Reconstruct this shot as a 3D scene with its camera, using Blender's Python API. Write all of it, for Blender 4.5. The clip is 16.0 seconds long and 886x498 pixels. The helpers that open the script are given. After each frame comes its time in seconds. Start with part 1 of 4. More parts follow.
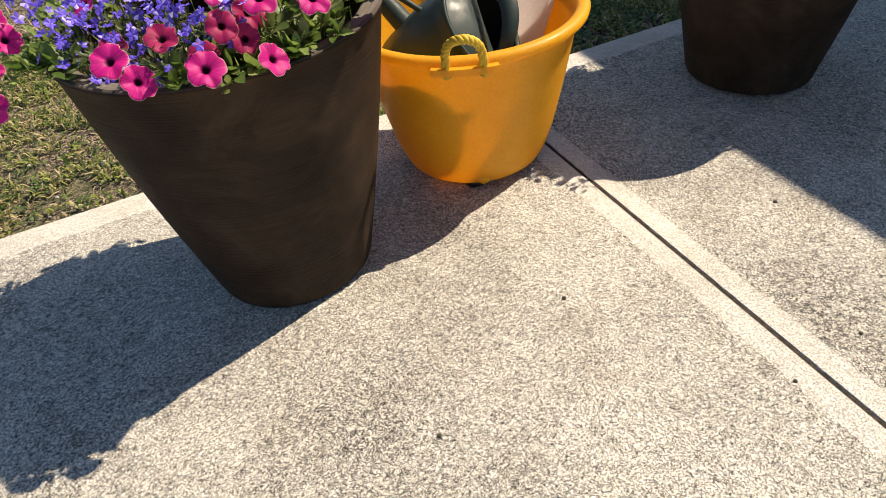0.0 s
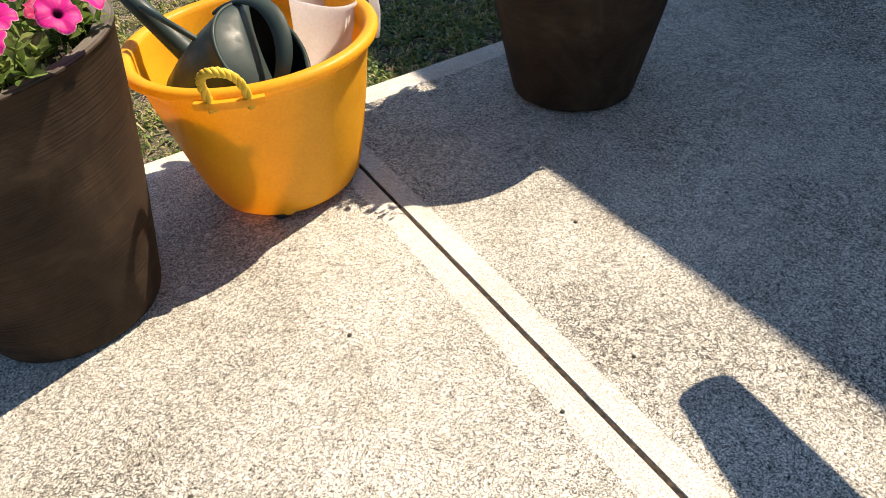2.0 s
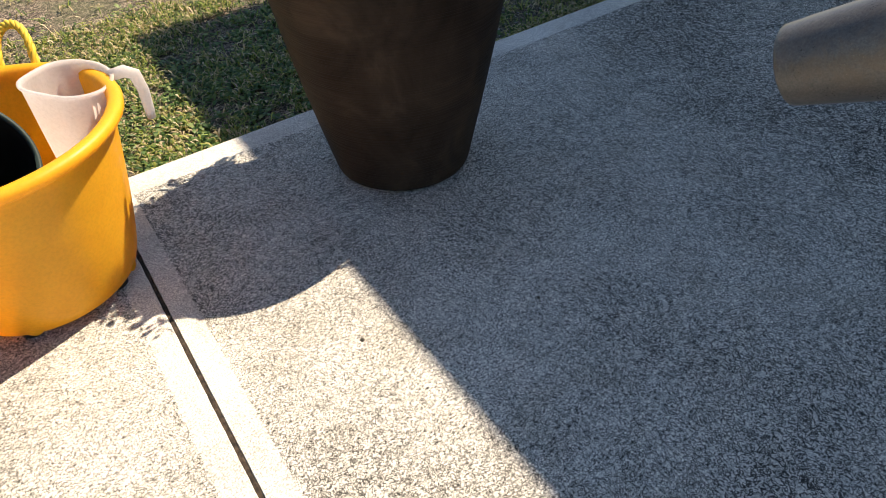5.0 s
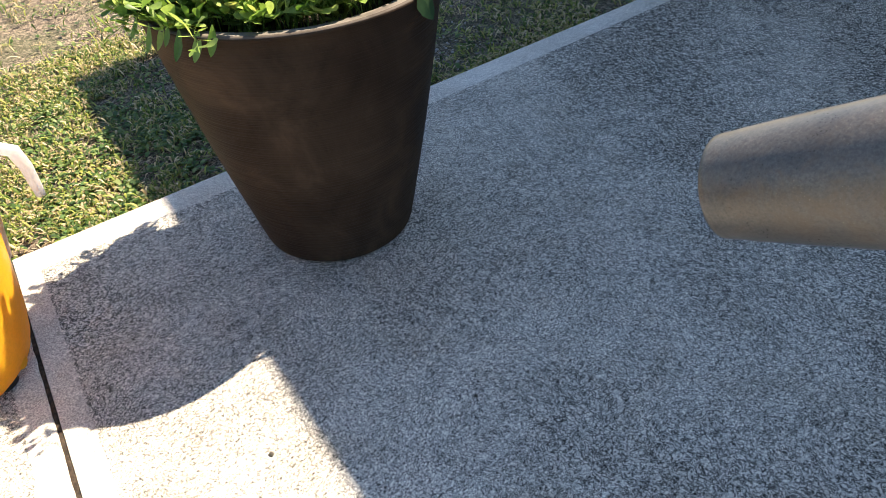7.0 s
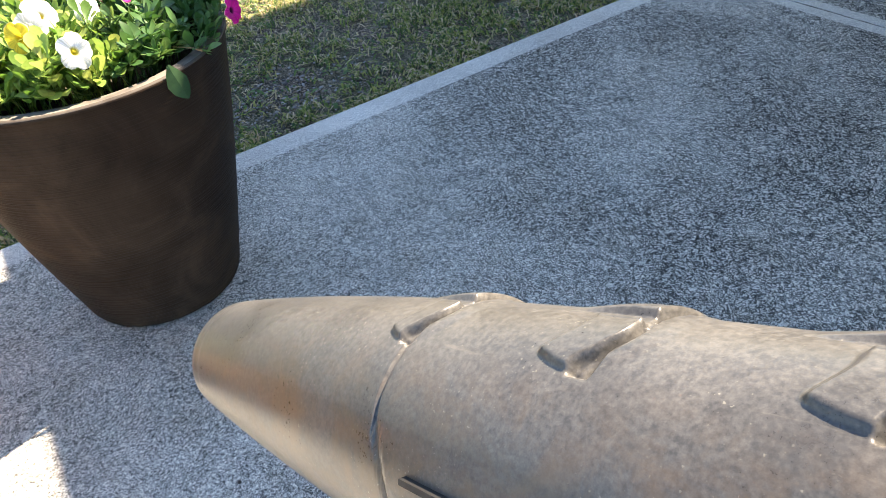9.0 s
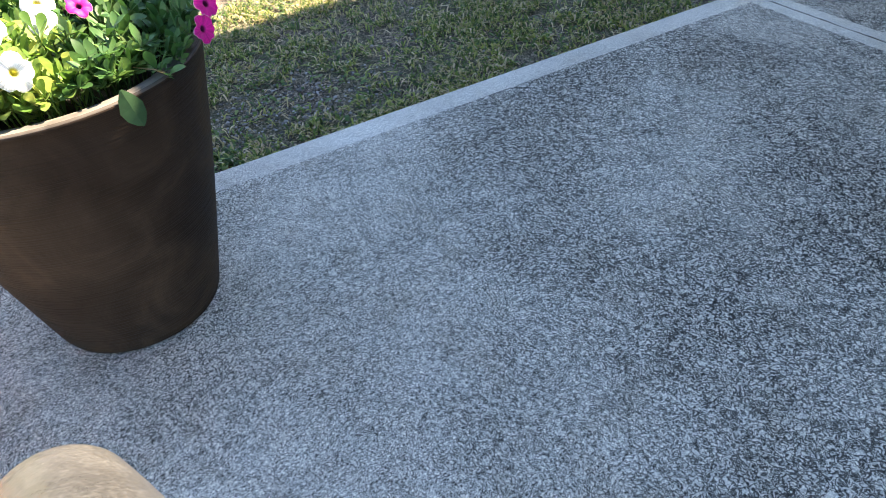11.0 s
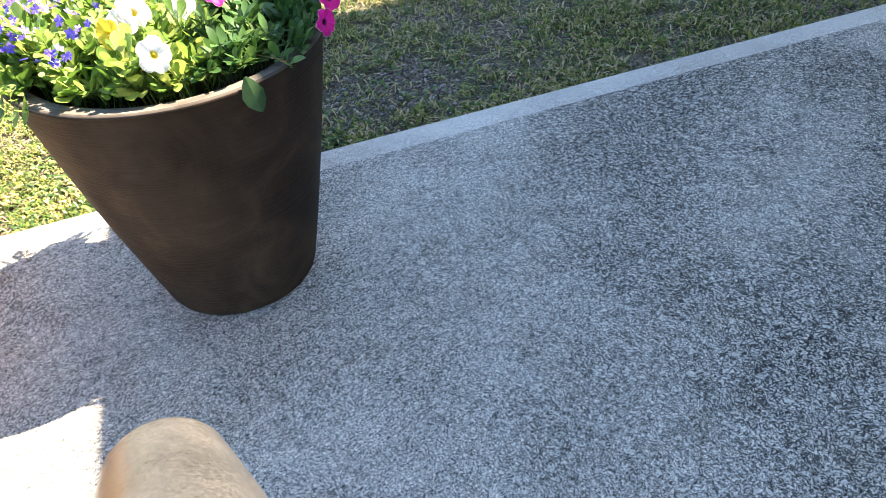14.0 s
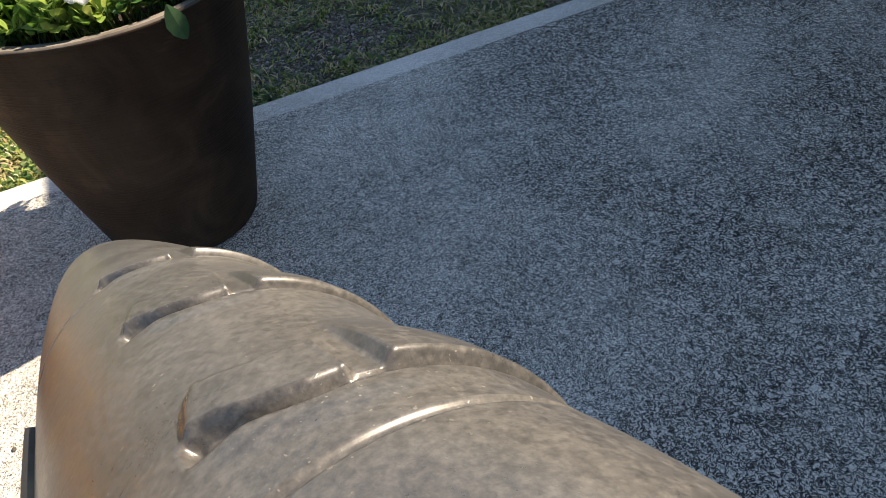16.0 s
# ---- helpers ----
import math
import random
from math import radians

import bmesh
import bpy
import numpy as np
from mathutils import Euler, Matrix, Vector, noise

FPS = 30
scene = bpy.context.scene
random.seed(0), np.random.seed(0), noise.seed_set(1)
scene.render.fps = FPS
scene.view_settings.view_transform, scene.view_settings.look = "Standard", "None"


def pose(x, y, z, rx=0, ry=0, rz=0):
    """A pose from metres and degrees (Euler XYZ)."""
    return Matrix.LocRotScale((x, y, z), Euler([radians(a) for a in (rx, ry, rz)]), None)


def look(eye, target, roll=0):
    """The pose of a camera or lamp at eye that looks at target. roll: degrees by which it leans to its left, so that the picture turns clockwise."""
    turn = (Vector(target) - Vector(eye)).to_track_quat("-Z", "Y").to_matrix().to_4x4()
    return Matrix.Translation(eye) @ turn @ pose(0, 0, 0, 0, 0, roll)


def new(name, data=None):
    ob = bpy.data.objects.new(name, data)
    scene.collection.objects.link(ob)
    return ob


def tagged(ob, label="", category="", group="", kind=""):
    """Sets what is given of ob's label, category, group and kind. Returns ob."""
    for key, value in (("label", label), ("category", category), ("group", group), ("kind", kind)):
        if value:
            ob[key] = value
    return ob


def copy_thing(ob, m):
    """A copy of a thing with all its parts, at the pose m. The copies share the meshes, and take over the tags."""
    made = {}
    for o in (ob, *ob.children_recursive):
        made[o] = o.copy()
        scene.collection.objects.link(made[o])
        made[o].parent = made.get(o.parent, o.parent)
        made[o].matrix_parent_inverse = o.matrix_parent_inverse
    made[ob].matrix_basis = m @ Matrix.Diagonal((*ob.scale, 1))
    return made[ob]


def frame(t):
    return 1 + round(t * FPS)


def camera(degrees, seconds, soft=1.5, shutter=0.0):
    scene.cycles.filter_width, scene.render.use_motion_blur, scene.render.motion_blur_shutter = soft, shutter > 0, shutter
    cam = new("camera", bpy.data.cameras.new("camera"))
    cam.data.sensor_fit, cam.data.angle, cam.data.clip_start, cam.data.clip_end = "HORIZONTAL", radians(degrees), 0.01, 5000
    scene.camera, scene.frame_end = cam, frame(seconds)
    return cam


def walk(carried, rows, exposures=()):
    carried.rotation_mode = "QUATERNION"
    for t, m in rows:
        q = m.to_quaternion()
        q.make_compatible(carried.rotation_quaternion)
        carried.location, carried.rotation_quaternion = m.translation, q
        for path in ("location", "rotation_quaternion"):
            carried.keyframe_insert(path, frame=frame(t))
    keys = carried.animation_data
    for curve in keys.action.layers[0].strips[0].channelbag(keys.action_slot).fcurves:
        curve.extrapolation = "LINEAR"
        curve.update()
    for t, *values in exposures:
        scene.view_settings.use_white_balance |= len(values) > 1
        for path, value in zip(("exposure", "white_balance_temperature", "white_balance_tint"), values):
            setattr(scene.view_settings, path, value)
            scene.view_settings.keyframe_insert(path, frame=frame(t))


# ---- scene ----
cam = camera(67.1, 16.0, soft=0.7)
PATH = [
    (0, (-0.804, -1.661, 0.958), (-0.266, -0.25, -0.353), -7.4),
    (0.5, (-0.757, -1.643, 0.957), (-0.131, -0.273, -0.359), -6.6),
    (1, (-0.683, -1.651, 0.942), (-0.033, -0.287, -0.368), -6.5),
    (1.5, (-0.585, -1.688, 0.939), (0.086, -0.333, -0.37), -6.3),
    (2, (-0.496, -1.746, 0.936), (0.2, -0.402, -0.371), -6.0),
    (2.5, (-0.408, -1.806, 0.938), (0.321, -0.484, -0.374), -5.5),
    (3, (-0.335, -1.843, 0.938), (0.417, -0.535, -0.375), -5.2),
    (3.5, (-0.251, -1.851, 0.936), (0.516, -0.547, -0.373), -5.1),
    (4, (-0.174, -1.821, 0.938), (0.601, -0.523, -0.373), -4.9),
    (4.2, (-0.14, -1.795, 0.946), (0.639, -0.51, -0.373), -4.5),
    (6.5, (0.187, -1.601, 0.965), (0.94, -0.294, -0.349), -7.2),
    (7, (0.243, -1.594, 0.954), (1.006, -0.291, -0.358), -7.1),
    (7.5, (0.34, -1.611, 0.967), (1.106, -0.315, -0.35), -7.0),
    (8, (0.444, -1.646, 0.986), (1.212, -0.353, -0.332), -6.8),
    (8.5, (0.558, -1.697, 1.003), (1.323, -0.399, -0.313), -6.8),
    (9, (0.641, -1.731, 1.003), (1.403, -0.428, -0.31), -6.8),
    (9.2, (0.671, -1.743, 1.007), (1.43, -0.441, -0.307), -6.6),
    (11.3, (0.865, -1.634, 0.98), (1.466, -0.25, -0.333), -6.0),
    (11.5, (0.893, -1.622, 0.969), (1.447, -0.214, -0.339), -6.5),
    (12, (0.88, -1.586, 0.99), (1.375, -0.166, -0.328), -6.6),
    (12.5, (0.868, -1.568, 1.003), (1.308, -0.133, -0.319), -6.6),
    (13, (0.861, -1.58, 1.016), (1.26, -0.136, -0.309), -6.8),
    (13.5, (0.84, -1.615, 1.032), (1.226, -0.173, -0.298), -6.7),
    (14, (0.819, -1.65, 1.027), (1.215, -0.211, -0.305), -6.5),
    (14.5, (0.794, -1.696, 1.003), (1.199, -0.263, -0.333), -6.7),
    (15, (0.784, -1.741, 0.974), (1.194, -0.323, -0.375), -7.8),
    (15.5, (0.771, -1.775, 0.972), (1.193, -0.38, -0.398), -9.2),
    (16, (0.79, -1.798, 0.971), (1.295, -0.436, -0.404), -8.6),
]
walk(cam, [(t, look(eye, target, roll)) for t, eye, target, roll in PATH],
     exposures=[(0, 0.55), (1, 0.65), (2, 0.9), (3.5, 0.95), (4.2, 1.0), (6.5, 1.5), (7, 1.75), (8, 2.3), (9, 2.45), (11.5, 2.65), (12.5, 2.65), (13, 2.7), (14, 2.65), (14.5, 2.4), (15, 2.1), (15.5, 1.75), (16, 1.45)])


# ---- light ----
SUN = Vector((0.85, 0.03, 1.0))
lamp = bpy.data.lights.new("sun", "SUN")
lamp.energy, lamp.angle, lamp.color = 4.7, radians(0.55), (1.0, 0.83, 0.64)
sun = new("sun", lamp)
sun.matrix_world = look(SUN * 10, (0, 0, 0))
world = bpy.data.worlds.new("sky")
scene.world = world
world.use_nodes = True
sky = world.node_tree.nodes.new("ShaderNodeTexSky")
sky.sky_type, sky.sun_disc = "NISHITA", False
sky.sun_elevation, sky.sun_rotation = radians(49.6), radians(88)
world.node_tree.links.new(sky.outputs[0], world.node_tree.nodes["Background"].inputs[0])
world.node_tree.nodes["Background"].inputs[1].default_value = 0.07
sky.ozone_density, sky.dust_density = 2.2, 0.5

# ---- materials ----


def material(name, colour, rough=0.6, metal=0.0):
    """A new node material; gives the material, its tree and its shader node."""
    m = bpy.data.materials.new(name)
    m.use_nodes = True
    b = m.node_tree.nodes["Principled BSDF"]
    b.inputs["Base Color"].default_value = (*colour, 1)
    b.inputs["Roughness"].default_value = rough
    b.inputs["Metallic"].default_value = metal
    return m, m.node_tree, b


def coords(nt, what="Object", scale=(1, 1, 1)):
    tc, mp = nt.nodes.new("ShaderNodeTexCoord"), nt.nodes.new("ShaderNodeMapping")
    mp.inputs["Scale"].default_value = scale
    nt.links.new(tc.outputs[what], mp.inputs[0])
    return mp.outputs[0]


def noise_of(nt, vec, scale, detail=3, rough=0.6, distortion=0.0):
    n = nt.nodes.new("ShaderNodeTexNoise")
    n.inputs["Scale"].default_value, n.inputs["Detail"].default_value = scale, detail
    n.inputs["Roughness"].default_value, n.inputs["Distortion"].default_value = rough, distortion
    nt.links.new(vec, n.inputs["Vector"])
    return n.outputs["Fac"]


def ramp(nt, fac, *stops):
    r = nt.nodes.new("ShaderNodeValToRGB")
    while len(r.color_ramp.elements) < len(stops):
        r.color_ramp.elements.new(0.5)
    for e, (p, c) in zip(r.color_ramp.elements, stops):
        e.position, e.color = p, (*c, 1) if not isinstance(c, float) else (c, c, c, 1)
    nt.links.new(fac, r.inputs[0])
    return r.outputs[0]


def mix(nt, a, b, fac=0.5, kind="MIX"):
    m = nt.nodes.new("ShaderNodeMix")
    m.data_type, m.blend_type = "RGBA", kind
    for sock, v in ((m.inputs["Factor"], fac), (m.inputs["A"], a), (m.inputs["B"], b)):
        if isinstance(v, float):
            sock.default_value = v
        elif isinstance(v, tuple):
            sock.default_value = (*v, 1)
        else:
            nt.links.new(v, sock)
    return m.outputs["Result"]


def bump(nt, b, height, strength=0.3, distance=0.002):
    n = nt.nodes.new("ShaderNodeBump")
    n.inputs["Strength"].default_value, n.inputs["Distance"].default_value = strength, distance
    nt.links.new(height, n.inputs["Height"])
    nt.links.new(n.outputs[0], b.inputs["Normal"])


def random_of(nt, what="island"):
    if what == "island":
        return nt.nodes.new("ShaderNodeNewGeometry").outputs["Random Per Island"]
    return nt.nodes.new("ShaderNodeObjectInfo").outputs["Random"]


def concrete(name, fleck, tone, worn_shade=0.0):
    """Washed concrete: pale paste with fine dark curling lines between the exposed grains; the last argument sets how
    far coarse wear with painted-in shade darkens it towards +x.
    """
    m, nt, b = material(name, tone, 0.9)
    v = coords(nt, "Object")
    worm = noise_of(nt, v, 122, 1.5, 0.5, 1.8)
    coarse = noise_of(nt, v, 95, 2.5, 0.55, 1.2)
    fine = noise_of(nt, v, 300, 3)
    broad = noise_of(nt, v, 1.7, 4, 0.6)
    blotch = noise_of(nt, v, 14, 4, 0.65, 0.5)
    stain = noise_of(nt, v, 8, 5, 0.65, 0.6)
    lines = ramp(nt, worm, (0.42, 1.0), (0.458, 0.03), (0.505, 0.03), (0.545, 1.0))
    crack = ramp(nt, coarse, (0.415, 1.0), (0.455, 0.02), (0.515, 0.02), (0.555, 1.0))
    where = ramp(nt, broad, (0.4, 0.25), (0.66, 0.9))
    dark = mix(nt, lines, crack, where)
    # coarse wear growing with x, made darker to stand in for porch shade
    if worn_shade:
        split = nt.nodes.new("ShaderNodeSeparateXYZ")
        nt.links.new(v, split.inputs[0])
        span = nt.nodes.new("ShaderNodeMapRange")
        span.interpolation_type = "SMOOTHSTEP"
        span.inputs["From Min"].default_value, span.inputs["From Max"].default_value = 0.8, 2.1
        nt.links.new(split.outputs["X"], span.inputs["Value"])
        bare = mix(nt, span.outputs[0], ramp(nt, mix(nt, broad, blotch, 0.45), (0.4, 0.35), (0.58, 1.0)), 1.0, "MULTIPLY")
        worn_shade_lines = ramp(nt, coarse, (0.39, 1.0), (0.45, 0.02), (0.535, 0.02), (0.6, 1.0))
        dark = mix(nt, dark, worn_shade_lines, mix(nt, (0.0, 0.0, 0.0), bare, worn_shade))
    base = mix(nt, tone, dark, fleck, "MULTIPLY")
    base = mix(nt, base, ramp(nt, fine, (0.36, 0.5), (0.62, 1.3)), 0.95, "MULTIPLY")
    base = mix(nt, base, ramp(nt, broad, (0.36, 1.14), (0.62, 0.74)), 0.7, "MULTIPLY")
    base = mix(nt, base, ramp(nt, stain, (0.34, (0.66, 0.62, 0.55)), (0.48, (1.0, 1.0, 1.0))), 0.35, "MULTIPLY")
    nt.links.new(base, b.inputs["Base Color"])
    bump(nt, b, mix(nt, dark, fine, 0.3), 0.6 * fleck + 0.08, 0.004)
    return m


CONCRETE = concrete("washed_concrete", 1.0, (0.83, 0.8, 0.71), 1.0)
CONCRETE_BAND = concrete("smooth_concrete_band", 0.32, (0.77, 0.74, 0.66))

JOINT, nt, b = material("joint_dirt", (0.05, 0.04, 0.03), 0.95)
nt.links.new(ramp(nt, noise_of(nt, coords(nt), 90, 4), (0.4, (0.012, 0.009, 0.006)), (0.75, (0.1, 0.07, 0.045))), b.inputs["Base Color"])

SOIL, nt, b = material("lawn_soil", (0.2, 0.15, 0.1), 0.95)
v = coords(nt)
thatch = ramp(nt, noise_of(nt, v, 85, 4, 0.7, 1.5), (0.42, (0.012, 0.009, 0.006)), (0.5, (0.09, 0.068, 0.045)), (0.6, (0.42, 0.34, 0.25)))
patch = ramp(nt, noise_of(nt, v, 3.5, 4), (0.42, 0.0), (0.6, 1.0))
green = ramp(nt, noise_of(nt, v, 60, 4, 0.7, 1.0), (0.3, (0.018, 0.03, 0.008)), (0.7, (0.1, 0.13, 0.035)))
nt.links.new(mix(nt, thatch, green, mix(nt, (0.0, 0.0, 0.0), patch, 0.4)), b.inputs["Base Color"])
bump(nt, b, noise_of(nt, v, 70, 5), 0.8, 0.01)


def leafy(name, stops, rough=0.5, trans=0.35):
    """Leaf material: each blade has its own tone, and lets some light through."""
    m, nt, b = material(name, stops[0][1], rough)
    col = ramp(nt, random_of(nt), *stops)
    col = mix(nt, col, ramp(nt, noise_of(nt, coords(nt), 120, 3), (0.3, 0.75), (0.7, 1.15)), 0.7, "MULTIPLY")
    nt.links.new(col, b.inputs["Base Color"])
    t = nt.nodes.new("ShaderNodeBsdfTranslucent")
    nt.links.new(mix(nt, col, (1.0, 1.0, 0.45), 0.35, "MULTIPLY"), t.inputs[0])
    s = nt.nodes.new("ShaderNodeMixShader")
    s.inputs[0].default_value = trans
    nt.links.new(b.outputs[0], s.inputs[1])
    nt.links.new(t.outputs[0], s.inputs[2])
    nt.links.new(s.outputs[0], nt.nodes["Material Output"].inputs[0])
    return m


GRASS = leafy("grass_blades", [(0.0, (0.025, 0.06, 0.01)), (0.3, (0.11, 0.18, 0.025)), (0.55, (0.34, 0.38, 0.07)), (0.75, (0.4, 0.32, 0.15)), (1.0, (0.68, 0.56, 0.37))], 0.6, 0.3)
WEED = leafy("weed_leaves", [(0.0, (0.03, 0.075, 0.012)), (0.5, (0.09, 0.17, 0.035)), (1.0, (0.26, 0.32, 0.1))], 0.5, 0.3)
LEAF = leafy("petunia_leaves", [(0.0, (0.09, 0.17, 0.03)), (0.5, (0.19, 0.29, 0.07)), (1.0, (0.33, 0.42, 0.13))], 0.45, 0.45)
LEAF_DARK = leafy("lobelia_leaves", [(0.0, (0.03, 0.055, 0.018)), (0.6, (0.08, 0.12, 0.035)), (1.0, (0.18, 0.21, 0.08))], 0.5, 0.3)
LEAF_LIME = leafy("lime_leaves", [(0.0, (0.08, 0.17, 0.025)), (0.35, (0.2, 0.33, 0.06)), (0.85, (0.38, 0.5, 0.13)), (1.0, (0.5, 0.52, 0.15))], 0.45, 0.45)
LEAF_BROAD = leafy("broad_leaf", [(0.0, (0.018, 0.06, 0.016)), (1.0, (0.025, 0.075, 0.02))], 0.75, 0.15)
LEAF_BLUE = leafy("blue_green_leaves", [(0.0, (0.035, 0.1, 0.02)), (0.6, (0.08, 0.18, 0.045)), (1.0, (0.19, 0.3, 0.09))], 0.5, 0.3)


def petal(name, throat, body, edge, rough=0.55):
    m, nt, b = material(name, body, rough)
    reach = nt.nodes.new("ShaderNodeAttribute")
    reach.attribute_name = "reach"
    way = nt.nodes.new("ShaderNodeVectorMath")
    way.operation = "NORMALIZE"
    nt.links.new(coords(nt, "Object", (1, 1, 0)), way.inputs[0])
    veins = noise_of(nt, way.outputs[0], 9, 3)
    col = ramp(nt, reach.outputs["Fac"], (0.0, throat), (0.17, throat), (0.3, body), (0.94, body), (1.0, edge))
    col = mix(nt, col, ramp(nt, veins, (0.38, 0.62), (0.58, 1.08)), 0.7, "MULTIPLY")
    nt.links.new(col, b.inputs["Base Color"])
    t = nt.nodes.new("ShaderNodeBsdfTranslucent")
    nt.links.new(col, t.inputs[0])
    s = nt.nodes.new("ShaderNodeMixShader")
    s.inputs[0].default_value = 0.45
    nt.links.new(b.outputs[0], s.inputs[1])
    nt.links.new(t.outputs[0], s.inputs[2])
    nt.links.new(s.outputs[0], nt.nodes["Material Output"].inputs[0])
    return m


PINK = petal("magenta_petals", (0.05, 0.0, 0.025), (0.82, 0.014, 0.33), (0.78, 0.5, 0.5))
PLUM = petal("crimson_petals", (0.03, 0.0, 0.01), (0.55, 0.02, 0.15), (0.6, 0.35, 0.3))
WHITE = petal("white_petals", (0.6, 0.5, 0.05), (0.82, 0.82, 0.84), (0.85, 0.85, 0.86))
YELLOW = petal("yellow_petals", (0.55, 0.42, 0.02), (0.85, 0.66, 0.04), (0.8, 0.76, 0.4))
BLUE, nt, b = material("blue_violet_petals", (0.1, 0.06, 0.6), 0.5)
nt.links.new(ramp(nt, random_of(nt), (0.0, (0.06, 0.03, 0.42)), (0.8, (0.16, 0.1, 0.75)), (1.0, (0.5, 0.45, 0.85))), b.inputs["Base Color"])

RESIN, nt, b = material("dark_brown_resin", (0.03, 0.022, 0.016), 0.5)
v = coords(nt)
ringed = noise_of(nt, coords(nt, "Object", (1.5, 1.5, 300)), 1.0, 2)
cloud = noise_of(nt, v, 6, 6, 0.65, 0.8)
col = ramp(nt, cloud, (0.32, (0.022, 0.015, 0.011)), (0.52, (0.043, 0.03, 0.021)), (0.72, (0.085, 0.057, 0.037)))
chips = ramp(nt, noise_of(nt, v, 45, 2), (0.8, 0.0), (0.815, 1.0))
geo, split = nt.nodes.new("ShaderNodeNewGeometry"), nt.nodes.new("ShaderNodeSeparateXYZ")
nt.links.new(geo.outputs["True Normal"], split.inputs[0])
dusty = mix(nt, ramp(nt, split.outputs["Z"], (0.75, 0.0), (0.95, 1.0)), ramp(nt, noise_of(nt, v, 25, 4), (0.3, 0.4), (0.6, 1.0)), 1.0, "MULTIPLY")
col = mix(nt, col, (0.21, 0.19, 0.165), dusty)
nt.links.new(mix(nt, col, (0.2, 0.15, 0.11), chips), b.inputs["Base Color"])
nt.links.new(ramp(nt, cloud, (0.3, 0.5), (0.7, 0.68)), b.inputs["Roughness"])
b.inputs["Specular IOR Level"].default_value = 0.06
bump(nt, b, ringed, 0.8, 0.003)

POTSOIL, nt, b = material("potting_soil", (0.03, 0.02, 0.014), 0.95)
nt.links.new(ramp(nt, noise_of(nt, coords(nt), 120, 4), (0.3, (0.012, 0.009, 0.006)), (0.75, (0.07, 0.05, 0.035))), b.inputs["Base Color"])
bump(nt, b, noise_of(nt, coords(nt), 80, 4), 0.9, 0.01)


def plastic(name, colour, rough, dirt, amount=0.5, trans=0.0):
    m, nt, b = material(name, colour, rough)
    v = coords(nt)
    c = mix(nt, colour, ramp(nt, noise_of(nt, v, 11, 5, 0.65), (0.35, dirt), (0.62, (1.0, 1.0, 1.0))), amount, "MULTIPLY")
    c = mix(nt, c, ramp(nt, noise_of(nt, v, 160, 3), (0.3, 0.9), (0.6, 1.05)), 0.6, "MULTIPLY")
    nt.links.new(c, b.inputs["Base Color"])
    nt.links.new(ramp(nt, noise_of(nt, v, 30, 4), (0.3, max(0.05, rough - 0.12)), (0.7, min(1.0, rough + 0.15))), b.inputs["Roughness"])
    bump(nt, b, noise_of(nt, v, 220, 3), 0.08, 0.001)
    if trans:
        t = nt.nodes.new("ShaderNodeBsdfTranslucent")
        nt.links.new(c, t.inputs[0])
        s = nt.nodes.new("ShaderNodeMixShader")
        s.inputs[0].default_value = trans
        nt.links.new(b.outputs[0], s.inputs[1])
        nt.links.new(t.outputs[0], s.inputs[2])
        nt.links.new(s.outputs[0], nt.nodes["Material Output"].inputs[0])
    return m


TUB = plastic("yellow_plastic", (0.97, 0.575, 0.03), 0.4, (0.88, 0.77, 0.6), 0.35, 0.44)
ROPE = plastic("yellow_rope", (0.72, 0.5, 0.04), 0.6, (0.7, 0.6, 0.4), 0.6)
CAN = plastic("dark_green_plastic", (0.03, 0.05, 0.047), 0.5, (0.8, 0.8, 0.75), 0.5)
# near-black colour for the shade inside the can
CAN_SHADE = plastic("can_shade_black", (0.008, 0.009, 0.009), 0.5, (0.8, 0.8, 0.8), 0.4)
JUG = plastic("frosted_plastic", (0.86, 0.83, 0.82), 0.35, (0.9, 0.88, 0.84), 0.4, 0.68)
BLACK = plastic("black_foot_plastic", (0.015, 0.014, 0.013), 0.5, (0.7, 0.7, 0.7), 0.5)
CAN.node_tree.nodes["Principled BSDF"].inputs["Specular IOR Level"].default_value = 0.35
TWINE = plastic("dried_stem", (0.35, 0.24, 0.13), 0.8, (0.7, 0.6, 0.5), 0.5)

TUBE, nt, b = material("dusty_black_plastic", (0.05, 0.05, 0.05), 0.45)
v = coords(nt)
dust = mix(nt, noise_of(nt, v, 14, 3, 0.6), noise_of(nt, v, 420, 3, 0.7), 0.5)
streak = noise_of(nt, coords(nt, "Object", (260, 30, 30)), 1.0, 4, 0.6, 0.5)
speck = ramp(nt, noise_of(nt, v, 620, 1), (0.7, 0.0), (0.75, 0.6))
col = mix(nt, (0.06, 0.058, 0.055), (0.11, 0.105, 0.096), ramp(nt, dust, (0.4, 0.0), (0.6, 1.0)))
grime = ramp(nt, noise_of(nt, v, 300, 3, 0.75), (0.38, 0.75), (0.6, 1.12))
col = mix(nt, col, grime, 0.85, "MULTIPLY")
col = mix(nt, col, (0.19, 0.17, 0.14), ramp(nt, streak, (0.66, 0.0), (0.76, 0.35)))
